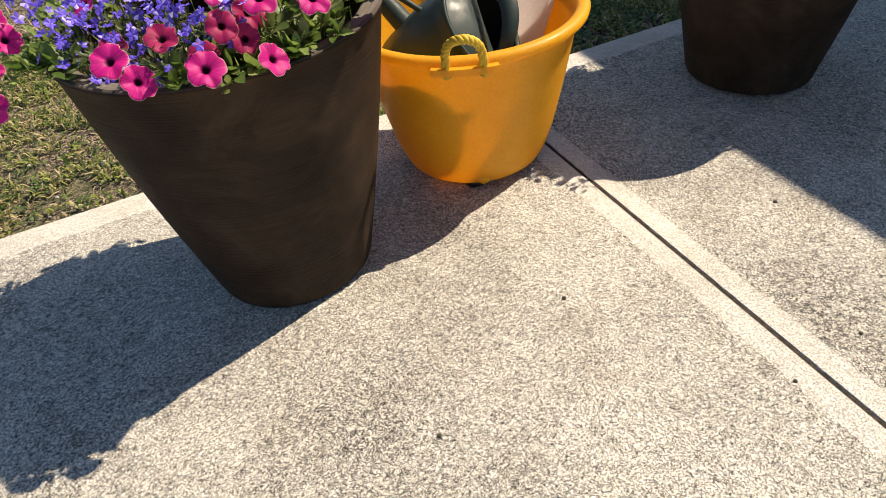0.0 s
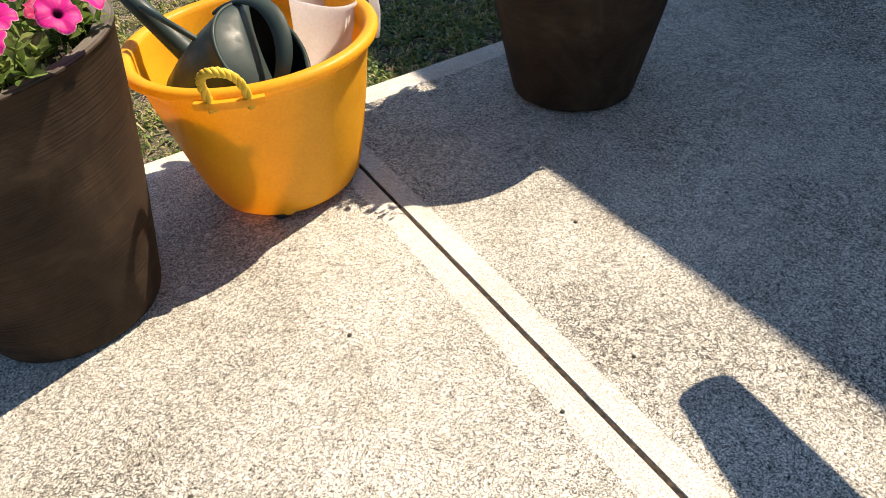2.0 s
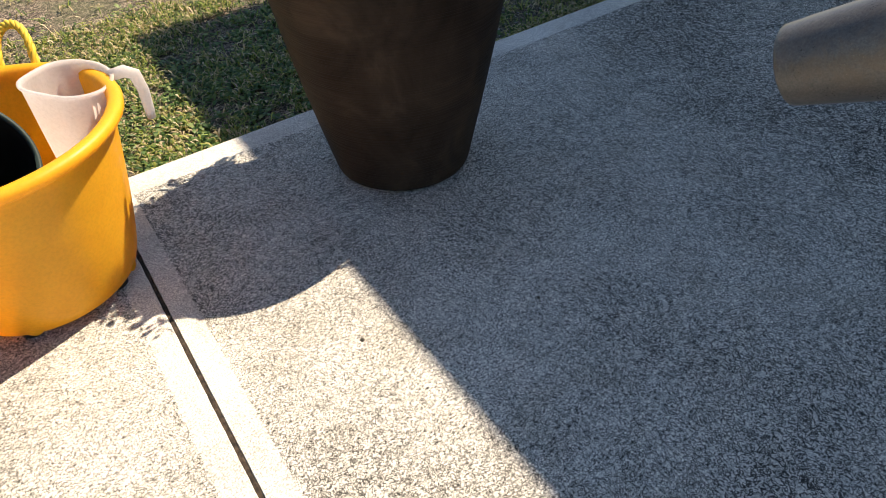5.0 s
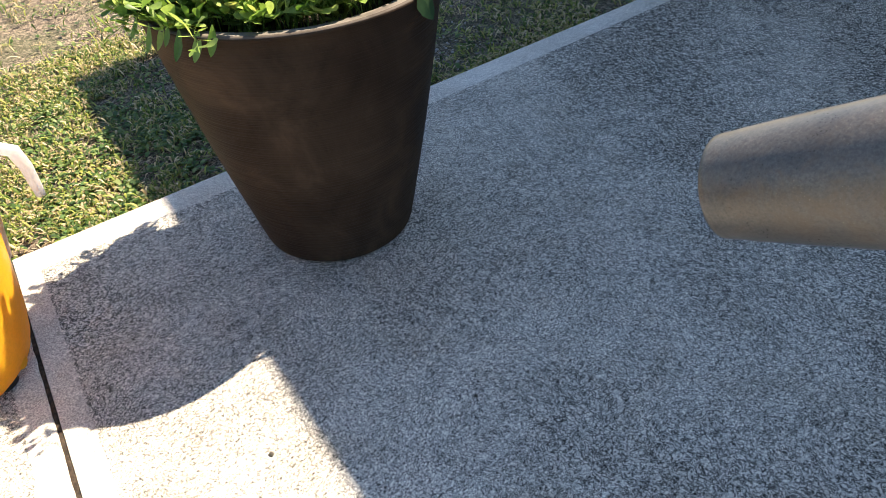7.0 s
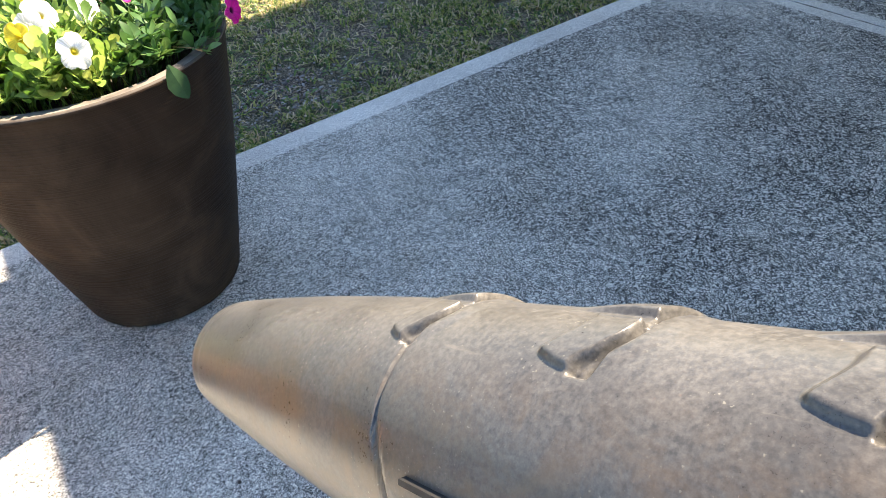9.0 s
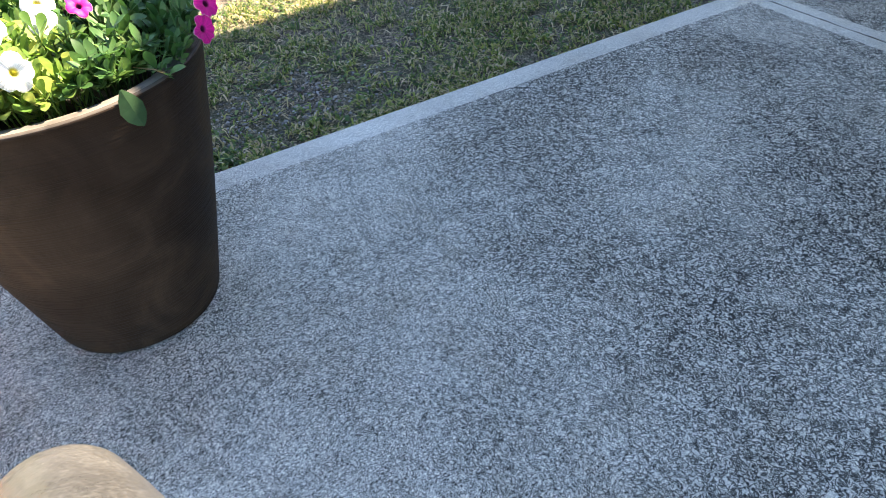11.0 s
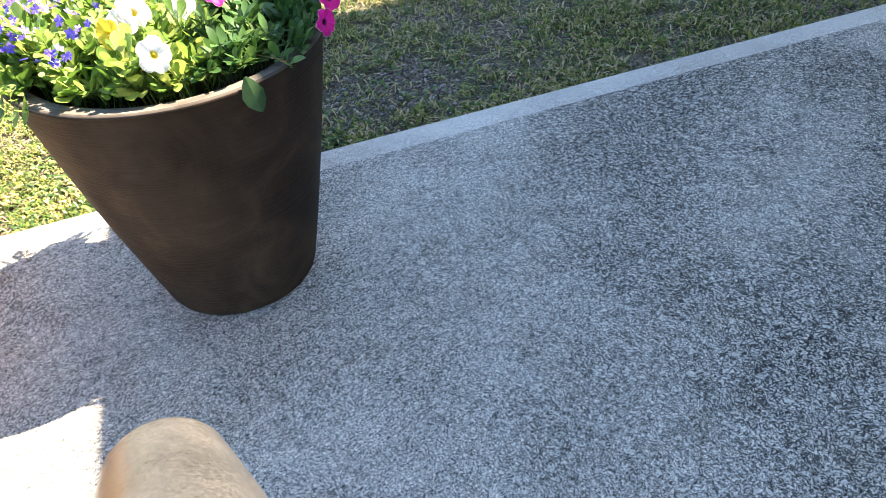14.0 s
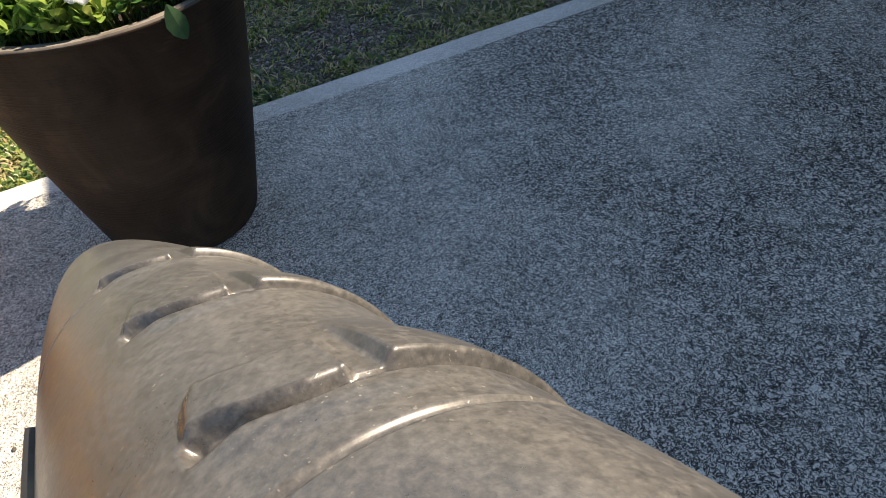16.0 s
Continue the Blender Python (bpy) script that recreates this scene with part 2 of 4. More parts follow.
# brown dried mud clinging to one flank
place = nt.nodes.new("ShaderNodeSeparateXYZ")
nt.links.new(v, place.inputs[0])
low = nt.nodes.new("ShaderNodeMapRange")
low.inputs["From Min"].default_value, low.inputs["From Max"].default_value = -0.026, -0.06
nt.links.new(place.outputs["X"], low.inputs["Value"])
mud = mix(nt, low.outputs[0], ramp(nt, noise_of(nt, v, 34, 6, 0.75, 0.5), (0.42, 0.0), (0.62, 0.65)), 1.0, "MULTIPLY")
col = mix(nt, col, (0.13, 0.088, 0.05), mud)
col = mix(nt, col, (0.27, 0.25, 0.2), mix(nt, (0.0, 0.0, 0.0), speck, ramp(nt, noise_of(nt, v, 16, 3), (0.45, 0.0), (0.6, 1.0))))
nt.links.new(col, b.inputs["Base Color"])
nt.links.new(ramp(nt, dust, (0.3, 0.24), (0.7, 0.46)), b.inputs["Roughness"])
bump(nt, b, mix(nt, dust, speck, 0.6), 0.15, 0.0008)

STUCCO, nt, b = material("painted_wall", (0.6, 0.58, 0.54), 0.9)
nt.links.new(ramp(nt, noise_of(nt, coords(nt), 4, 6), (0.3, (0.52, 0.5, 0.46)), (0.7, (0.64, 0.62, 0.58))), b.inputs["Base Color"])
bump(nt, b, noise_of(nt, coords(nt), 90, 4), 0.3, 0.004)
GRAVEL, nt, b = material("grey_gravel", (0.22, 0.21, 0.2), 0.9)
nt.links.new(ramp(nt, random_of(nt), (0.0, (0.07, 0.065, 0.06)), (0.5, (0.17, 0.16, 0.15)), (1.0, (0.42, 0.4, 0.38))), b.inputs["Base Color"])
ROOFING, nt, b = material("roof_sheet", (0.3, 0.3, 0.3), 0.6)
nt.links.new(ramp(nt, noise_of(nt, coords(nt), 6, 6), (0.3, (0.24, 0.24, 0.24)), (0.7, (0.36, 0.35, 0.34))), b.inputs["Base Color"])

# ---- mesh helpers ----


def finish(bm, name, mats, smooth=True):
    me = bpy.data.meshes.new(name)
    bm.to_mesh(me)
    bm.free()
    for m in mats if isinstance(mats, (list, tuple)) else [mats]:
        me.materials.append(m)
    if smooth:
        me.polygons.foreach_set("use_smooth", [True] * len(me.polygons))
    return me


def part(name, bm, mats, parent=None, label="", smooth=True, at=None):
    me = bm if isinstance(bm, bpy.types.Mesh) else finish(bm, name, mats, smooth)
    ob = new(name, me)
    if parent:
        ob.parent = parent
    if at is not None:
        ob.matrix_basis = at
    return tagged(ob, label)


def thing(name, at, label, category, group="", kind=""):
    ob = new(name)
    ob.matrix_basis = at
    ob.empty_display_size = 0.05
    return tagged(ob, label, category, group, kind)


def box(bm, lo, hi, bevel=0.0, mat=0):
    g = bmesh.ops.create_cube(bm, size=1.0)["verts"]
    c, d = [(a + b) / 2 for a, b in zip(lo, hi)], [b - a for a, b in zip(lo, hi)]
    for w in g:
        w.co = Vector([c[i] + w.co[i] * d[i] for i in range(3)])
    fs = {f for w in g for f in w.link_faces}
    for f in fs:
        f.material_index = mat
    if bevel:
        bmesh.ops.bevel(bm, geom=list({e for f in fs for e in f.edges}), offset=bevel, segments=2, profile=0.6, affect="EDGES")
    return bm


def lathe(bm, profile, n=64, wobble=None, closed=False):
    """Turn a list of (radius, height) about z."""
    rings = []
    for r, z in profile:
        ring = []
        for i in range(n):
            a = 2 * math.pi * i / n
            k = r if wobble is None else wobble(r, z, a)
            ring.append(bm.verts.new((k * math.cos(a), k * math.sin(a), z)))
        rings.append(ring)
    pairs = list(zip(rings, rings[1:])) + ([(rings[-1], rings[0])] if closed else [])
    for p, q in pairs:
        for i in range(n):
            bm.faces.new((p[i], p[(i + 1) % n], q[(i + 1) % n], q[i]))
    return rings


def sweep(bm, points, radius, n=10, cap=True, squash=1.0, up=Vector((0, 0, 1))):
    """A tube along points; radius is a number or one for each point."""
    pts = [Vector(p) for p in points]
    rings, side = [], None
    for i, p in enumerate(pts):
        d = (pts[min(i + 1, len(pts) - 1)] - pts[max(i - 1, 0)]).normalized()
        if side is None:
            side = d.cross(up if abs(d.dot(up)) < 0.95 else Vector((1, 0, 0))).normalized()
        side = (side - d * side.dot(d)).normalized()
        b2 = d.cross(side)
        r = radius[i] if isinstance(radius, (list, tuple)) else radius
        rings.append([bm.verts.new(p + side * (r * math.cos(2 * math.pi * k / n)) + b2 * (r * squash * math.sin(2 * math.pi * k / n))) for k in range(n)])
    for p, q in zip(rings, rings[1:]):
        for k in range(n):
            bm.faces.new((p[k], p[(k + 1) % n], q[(k + 1) % n], q[k]))
    if cap:
        bm.faces.new(rings[0][::-1])
        bm.faces.new(rings[-1])
    return rings


# ---- ground and paving ----
GRASS_Z = -0.045


def ground():
    bm = bmesh.new()
    xs = sorted({*[-400, -60, -15, -6], *[round(-4 + 0.2 * i, 3) for i in range(56)], *[12, 20, 60, 400]})
    ys = sorted({*[-400, -60, -15, -6, -0.05], *[round(0.1 * i, 3) for i in range(40)], *[6, 12, 30, 80, 400]})
    rows = [[bm.verts.new((x, y, GRASS_Z - 0.006 + (0.012 * noise.noise(Vector((x * 3, y * 3, 0))) if 0.05 < y < 5 else 0.0) - (0.16 if y < -0.1 and abs(x) < 8 and y > -8 else 0))) for x in xs] for y in ys]
    for p, q in zip(rows, rows[1:]):
        for i in range(len(xs) - 1):
            bm.faces.new((p[i], p[i + 1], q[i + 1], q[i]))
    tagged(part("ground", bm, SOIL), "sparse dry lawn soil with thatch beside a patio", "ground", kind="structure")


ground()


def paving():
    """Three poured slabs with tooled smooth bands at their edges and dirty joints between."""
    root = thing("pavement", pose(0, 0, 0), "washed concrete patio with smooth tooled edge bands", "patio", kind="structure")
    half, kerb, gap, low = 0.052, 0.093, 0.0025, 0.0015
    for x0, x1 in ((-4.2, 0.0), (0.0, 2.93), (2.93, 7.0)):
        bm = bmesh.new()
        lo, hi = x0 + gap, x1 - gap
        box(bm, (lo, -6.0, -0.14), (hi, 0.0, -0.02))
        fx = [lo, lo + 0.003, lo + half, hi - half, hi - 0.003, hi]
        fy = [-6.0, -5.994, -6.0 + half, -kerb, -0.008, 0.0]
        fz = lambda i, j: -0.006 if i in (0, 5) or j in (0, 5) else (-low if 2 <= i <= 3 and 2 <= j <= 3 else 0.0)
        grid = [[bm.verts.new((x, y, fz(i, j))) for i, x in enumerate(fx)] for j, y in enumerate(fy)]
        for j in range(5):
            for i in range(5):
                f = bm.faces.new((grid[j][i], grid[j][i + 1], grid[j + 1][i + 1], grid[j + 1][i]))
                f.material_index = 0 if i == 2 and j == 2 else 1
        rim = [grid[0][i] for i in range(6)] + [grid[j][5] for j in range(1, 6)] + [grid[5][i] for i in range(4, -1, -1)] + [grid[j][0] for j in range(4, 0, -1)]
        down = [bm.verts.new((w.co.x, w.co.y, -0.03)) for w in rim]
        for k in range(len(rim)):
            f = bm.faces.new((rim[k], down[k], down[(k + 1) % len(rim)], rim[(k + 1) % len(rim)]))
            f.material_index = 1
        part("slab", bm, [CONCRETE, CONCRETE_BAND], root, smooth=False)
    for x in (0.0, 2.93):
        bm = bmesh.new()
        n = 420
        prev = None
        for k in range(n + 1):
            y = -6.0 + 5.99 * k / n
            w = max(0.004, 0.0085 + 0.004 * noise.noise(Vector((y * 6, x, 1))) + 0.005 * noise.noise(Vector((y * 90, x, 1))))
            z = -0.0012 + 0.0025 * noise.noise(Vector((y * 30, x, 5))) + 0.0015 * noise.noise(Vector((y * 110, x, 5)))
            cur = [bm.verts.new((x + s * w, y, z - abs(s) * 0.0025)) for s in (-1, 0, 1)]
            if prev:
                for a in (0, 1):
                    bm.faces.new((prev[a], prev[a + 1], cur[a + 1], cur[a]))
            prev = cur
        part("joint_filler", bm, JOINT, root, "dark dirt filling the joint")


paving()


def carport():
    """Flat roof whose edge shades the patio, with two added walls; never in view."""
    # added wall: carries the roof and closes off the sun beneath it
    bm = bmesh.new()
    box(bm, (6.2, -6.0, -0.1), (6.4, 1.1, 2.36))
    root = tagged(part("wall_east", bm, STUCCO, smooth=False), "plain pale rendered wall, unseen, added to carry a porch roof", "wall", kind="structure")
    # unseen wall, added to cut sky light on the right of the patio
    bm = bmesh.new()
    box(bm, (1.7, -3.1, -0.1), (6.2, -2.9, 2.36))
    tagged(part("sky_blocking_wall", bm, STUCCO, smooth=False), "plain pale rendered wall, unseen, added behind the patio to block sky light", "wall", kind="structure")
    bm = bmesh.new()
    box(bm, (2.48, -6.0, 2.36), (6.6, 1.105, 2.5), 0.01)
    tagged(part("porch_roof", bm, ROOFING, smooth=False), "flat porch roof over the far patio", "roof", kind="structure")


carport()


def blades(name, mats, n, area, density, length, width, label, seed, lean=0.9):
    """Grass or leaf blades, bent, each an island of its own."""
    rng = np.random.default_rng(seed)
    V, Fc = [], []
    made = 0
    while made < n:
        x, y = rng.uniform(area[0], area[1]), rng.uniform(area[2], area[3])
        if rng.random() > density(x, y):
            made += 0.25
            continue
        made += 1
        a, L, w = rng.uniform(0, 6.283), rng.uniform(*length), rng.uniform(*width)
        up = rng.uniform(0.12, lean)
        dx, dy, sx, sy = math.cos(a), math.sin(a), -math.sin(a), math.cos(a)
        z0 = GRASS_Z + 0.002
        o = len(V)
        pts = [(0.0, 0.0, 0.55), (0.4, 0.30 * up * 2, 1.0), (0.75, 0.36 * up * 2, 0.8), (1.0, 0.26 * up * 2, 0.1)]
        for t, h, k in pts:
            px, py, pz = x + dx * L * t * (1.1 - up * 0.6), y + dy * L * t * (1.1 - up * 0.6), z0 + h * L
            V.append((px + sx * w * k, py + sy * w * k, pz))
            V.append((px - sx * w * k, py - sy * w * k, pz + 0.1 * w))
        for s in range(3):
            Fc.append((o + 2 * s, o + 2 * s + 1, o + 2 * s + 3, o + 2 * s + 2))
    me = bpy.data.meshes.new(name)
    me.from_pydata(V, [], Fc)
    me.materials.append(mats)
    return tagged(new(name, me), label, "grass", kind="stuff")


def lush(x, y):
    d = 0.34 + 0.7 * noise.noise(Vector((x * 2.1, y * 2.1, 3.0))) + 0.9 * noise.noise(Vector((x * 9, y * 9, 9.0))) + 0.6 * noise.noise(Vector((x * 26, y * 26, 4.0)))
    bare = 1.0 if (x - 1.25) ** 2 / 0.09 + (y - 0.33) ** 2 / 0.03 < 1 or (x - 0.95) ** 2 + (y - 0.07) ** 2 < 0.004 else 0.0
    return max(0.05, min(1.0, d)) * (1 - 0.85 * bare)


blades("grass", GRASS, 105000, (-2.2, 3.6, 0.004, 1.3), lush, (0.014, 0.045), (0.0014, 0.0036), "short patchy lawn grass with dry straw blades", 3)
blades("far_grass", GRASS, 16000, (-3.5, 5.5, 1.3, 3.6), lush, (0.04, 0.08), (0.002, 0.004), "short patchy lawn grass beyond the patio", 4)
blades("lawn_weeds", WEED, 15000, (-2.6, 4.2, 0.01, 2.5), lambda x, y: max(0.0, lush(x + 5, y) - 0.3), (0.014, 0.034), (0.0035, 0.008), "low broad-leaved weeds among the lawn", 5, 0.6)


blades("weed_patch", WEED, 5000, (0.1, 1.05, 0.01, 0.95), lambda x, y: max(0.02, lush(x * 1.3, y) - 0.1), (0.015, 0.035), (0.004, 0.009), "dense dark broad-leaved weeds in the lawn", 6, 0.8)


def lawn_stones():
    rng = random.Random(8)
    bm = bmesh.new()
    for k in range(1300):
        while True:
            x, y = rng.gauss(1.25, 0.24), rng.gauss(0.33, 0.13)
            if y > 0.02:
                break
        if k % 3 == 0:
            x, y = rng.uniform(-1.5, 3), rng.uniform(0.02, 1.4)
        r = rng.uniform(0.0025, 0.0055) if k % 7 else rng.uniform(0.005, 0.009)
        g = bmesh.ops.create_icosphere(bm, subdivisions=1, radius=r)["verts"]
        for w in g:
            w.co = Vector((w.co.x * rng.uniform(0.8, 1.3) + x, w.co.y + y, w.co.z * 0.55 + GRASS_Z + 0.003))
    tagged(part("lawn_gravel", bm, GRAVEL, smooth=False), "scattered pale gravel in a bare lawn patch", "gravel", kind="stuff")


lawn_stones()

# ---- planters ----
POT_R0, POT_R1, POT_H = 0.172, 0.282, 0.555
SHADED_AT, SUNNY_AT = pose(0.68, -0.39, 0, 0, 2.0, 0), pose(-0.70, -0.472, 0)
SPREAD = Matrix.Diagonal((0.89, 0.89, 1, 1))


def planter():
    root = thing("planter", SHADED_AT, "tall dark brown resin planter with finely ringed sides, shaded", "planter", "patio planters")
    bm = bmesh.new()
    prof = [(0.001, 0.004), (POT_R0 - 0.03, 0.004), (POT_R0 - 0.012, 0.0015), (POT_R0 - 0.004, 0.006), (POT_R0, 0.016)]
    for k in range(1, 23):
        t = k / 22
        prof.append((POT_R0 + (POT_R1 - 0.004 - POT_R0) * (t + 0.05 * math.sin(math.pi * t)), 0.016 + (POT_H - 0.026) * t))
    prof += [(POT_R1, POT_H - 0.008), (POT_R1 + 0.0005, POT_H - 0.003), (POT_R1 - 0.004, POT_H)] + [(POT_R1 - 0.004 - 0.0045 * k, POT_H - 0.0008 * k - (0.0012 if k % 2 else 0.0)) for k in range(1, 8)] + [(POT_R1 - 0.039, POT_H - 0.01), (POT_R1 - 0.045, POT_H - 0.05), (POT_R1 - 0.07, POT_H - 0.12)]
    lathe(bm, prof, 96, lambda r, z, a: r * (1 + 0.004 * noise.noise(Vector((math.cos(a), math.sin(a), z * 3)))))
    part("shell", bm, RESIN, root)
    bm = bmesh.new()
    lathe(bm, [(0.001, POT_H - 0.05)] + [(POT_R1 * k, POT_H - 0.055 - 0.012 * k) for k in (0.25, 0.5, 0.7, 0.86)], 40, lambda r, z, a: r * (1 + 0.02 * noise.noise(Vector((3 * math.cos(a), 3 * math.sin(a), r * 20)))))
    part("soil", bm, POTSOIL, root, "dark potting soil")
    return root


pot_shaded = planter()
pot_sunny = copy_thing(pot_shaded, pose(-0.70, -0.472, 0, 0, 0, 70))
tagged(pot_sunny, "tall dark brown resin planter, sunlit down one side")

# ---- flowers ----


def petunia_mesh(name, mat, size=0.034, seed=0):
    rng = random.Random(seed)
    bm = bmesh.new()
    n = 40
    layer = bm.verts.layers.float.new("reach")
    wild = [rng.uniform(-1, 1) for _ in range(5)]
    cup = rng.uniform(-0.05, 0.12)
    rings = []
    for r, z in ((0.05, -0.5), (0.12, -0.3), (0.2, -0.1), (0.34, 0.0), (0.6, 0.05), (0.85, 0.06), (0.95, 0.04), (1.0, 0.0)):
        ring = []
        for i in range(n):
            a = 2 * math.pi * i / n
            lobe = 1 - 0.16 * r ** 3 * abs(math.cos(2.5 * a)) ** 8 + 0.03 * r * wild[int(a / 1.2567) % 5] + 0.012 * r * rng.uniform(-1, 1)
            zz = z + cup * r * r - 0.05 * r * abs(math.sin(2.5 * a)) ** 10 + r * r * (0.07 * math.cos(5 * a) + 0.08 * wild[int(a / 1.2567 + 0.5) % 5] * abs(math.sin(2.5 * a)) + 0.03 * rng.uniform(-1, 1))
            w = bm.verts.new((size * r * lobe * math.cos(a), size * r * lobe * math.sin(a), size * zz))
            w[layer] = r
            ring.append(w)
        rings.append(ring)
    for p, q in zip(rings, rings[1:]):
        for i in range(n):
            bm.faces.new((p[i], p[(i + 1) % n], q[(i + 1) % n], q[i]))
    bm.faces.new(rings[0][::-1])
    return finish(bm, name, mat)


def leaf_strip(V, Fc, base, d, side, up, L, w, curl, shape):
    """One leaf of four spans, folded along its rib, as an island."""
    o = len(V)
    for k, (t, s) in enumerate(shape):
        c = base + d * (L * t) + up * (curl * L * (t - t * t * 1.3))
        V += [tuple(c + side * (w * s) + up * (0.22 * w * s)), tuple(c), tuple(c - side * (w * s) + up * (0.22 * w * s))]
    for k in range(len(shape) - 1):
        a = o + 3 * k
        Fc += [(a, a + 1, a + 4, a + 3), (a + 1, a + 2, a + 5, a + 4)]


OVAL = ((0.0, 0.12), (0.22, 0.62), (0.5, 1.0), (0.75, 0.82), (0.92, 0.4), (1.0, 0.05))
SPOON = ((0.0, 0.14), (0.3, 0.3), (0.6, 0.85), (0.8, 1.0), (0.94, 0.6), (1.0, 0.08))
THIN = ((0.0, 0.5), (0.4, 1.0), (0.75, 0.7), (1.0, 0.05))


def foliage(name, mat, parent, rng, sprigs, leaves, length, width, shape, label, stem=0.0014):
    """Sprigs: (foot, top, droop) each with leaves spiralling up its stem. One joined mesh."""
    V, Fc = [], []
    for foot, top, droop in sprigs:
        foot, top = Vector(foot), Vector(top)
        path = []
        for k in range(6):
            t = k / 5
            path.append(foot.lerp(top, t) + Vector((0, 0, 0.35 * (top - foot).length * math.sin(math.pi * t) * 0.5 - droop * t ** 3)))
            r = math.hypot(path[-1].x, path[-1].y)
            if r > 0.25:
                path[-1].z = max(path[-1].z, POT_H + 0.005 - max(0.0, r - 0.33) * 0.25)
        for a, c in zip(path, path[1:]):
            o = len(V)
            for q in (a, c):
                for ang in (0, 2.1, 4.2):
                    V.append((q.x + stem * math.cos(ang), q.y + stem * math.sin(ang), q.z))
            for i in range(3):
                Fc.append((o + i, o + (i + 1) % 3, o + 3 + (i + 1) % 3, o + 3 + i))
        n = leaves + rng.randint(-1, 2)
        for j in range(n):
            t = 0.2 + 0.8 * (j + rng.random()) / n
            i = min(4, int(t * 5))
            p = path[i].lerp(path[i + 1], t * 5 - i)
            axis = (path[i + 1] - path[i]).normalized()
            ang = j * 2.4 + rng.uniform(-0.4, 0.4)
            rad = axis.orthogonal().normalized()
            rad = Matrix.Rotation(ang, 3, axis) @ rad
            d = (rad + axis * rng.uniform(0.2, 0.9) + Vector((0, 0, 0.25))).normalized()
            far = math.hypot(p.x, p.y)
            if 0.22 < far < 0.335:
                p = Vector((p.x, p.y, max(p.z, POT_H + 0.008)))
                d = Vector((d.x, d.y, max(d.z, 0.15))).normalized()
            elif far >= 0.335:
                d = Vector((d.x, d.y, max(d.z, -0.25))).normalized()
            side = d.cross(Vector((0, 0, 1)) if abs(d.z) < 0.95 else Vector((1, 0, 0))).normalized()
            side = (Matrix.Rotation(rng.uniform(-0.5, 0.5), 3, d) @ side)
            up = side.cross(d)
            k = rng.uniform(*length) * (0.65 + 0.35 * math.sin(math.pi * min(1, t)))
            leaf_strip(V, Fc, p, d, side, up, k, k * rng.uniform(*width), rng.uniform(-0.3, 0.3), shape)
    me = bpy.data.meshes.new(name)
    me.from_pydata(V, [], Fc)
    me.materials.append(mat)
    me.polygons.foreach_set("use_smooth", [True] * len(me.polygons))
    ob = new(name, me)
    ob.parent = parent
    return tagged(ob, label, kind="stuff")


def ring_sprigs(rng, n, a0, a1, r0, r1, rise, reach, droop):
    """Sprigs that rise from the soil between two bearings (degrees) and radii."""
    out = []
    for _ in range(n):
        a, r = radians(rng.uniform(a0, a1)), math.sqrt(rng.uniform(r0 * r0, r1 * r1))
        foot = (r * math.cos(a), r * math.sin(a), POT_H - 0.06)
        q = r + rng.uniform(*reach)
        a2 = a + rng.uniform(-0.25, 0.25)
        out.append((foot, (q * math.cos(a2), q * math.sin(a2), POT_H - 0.06 + rng.uniform(*rise)), rng.uniform(*droop)))
    return out


def blossom(mesh, name, parent, p, facing, turn, k, label=""):
    q = Vector(facing).normalized().to_track_quat("Z", "Y").to_matrix().to_4x4()
    ob = part(name, mesh, None, parent, label, at=Matrix.Translation(p) @ q @ pose(0, 0, 0, 0, 0, turn) @ Matrix.Scale(k, 4))
    return ob


MAGENTA_MESH = [petunia_mesh("petunia_blossom", PINK, 0.0305, s) for s in (1, 2, 3, 11)]
CRIMSON_MESH = [petunia_mesh("petunia_blossom", PLUM, 0.023, s) for s in (4, 5)]
WHITE_MESH = [petunia_mesh("petunia_blossom", WHITE, 0.034, s) for s in (6, 7)]
YELLOW_MESH = [petunia_mesh("petunia_blossom", YELLOW, 0.027, s) for s in (8,)]


def bearing(deg, r, z):
    return (r * math.cos(radians(deg)), r * math.sin(radians(deg)), z)


def scatter_blossoms(rng, parent, meshes, n, a0, a1, r0, r1, z0, z1, label):
    for _ in range(n):
        a, r = rng.uniform(a0, a1), rng.uniform(r0, r1)
        out = Vector(bearing(a, 1, 0))
        blossom(rng.choice(meshes), "blossom", parent, bearing(a, r, rng.uniform(z0, z1)),
                out * rng.uniform(0.2, 1.0) + Vector((rng.uniform(-0.3, 0.3), rng.uniform(-0.5, 0.1), rng.uniform(0.4, 1.0))), rng.uniform(0, 360), rng.uniform(0.8, 1.08), label)


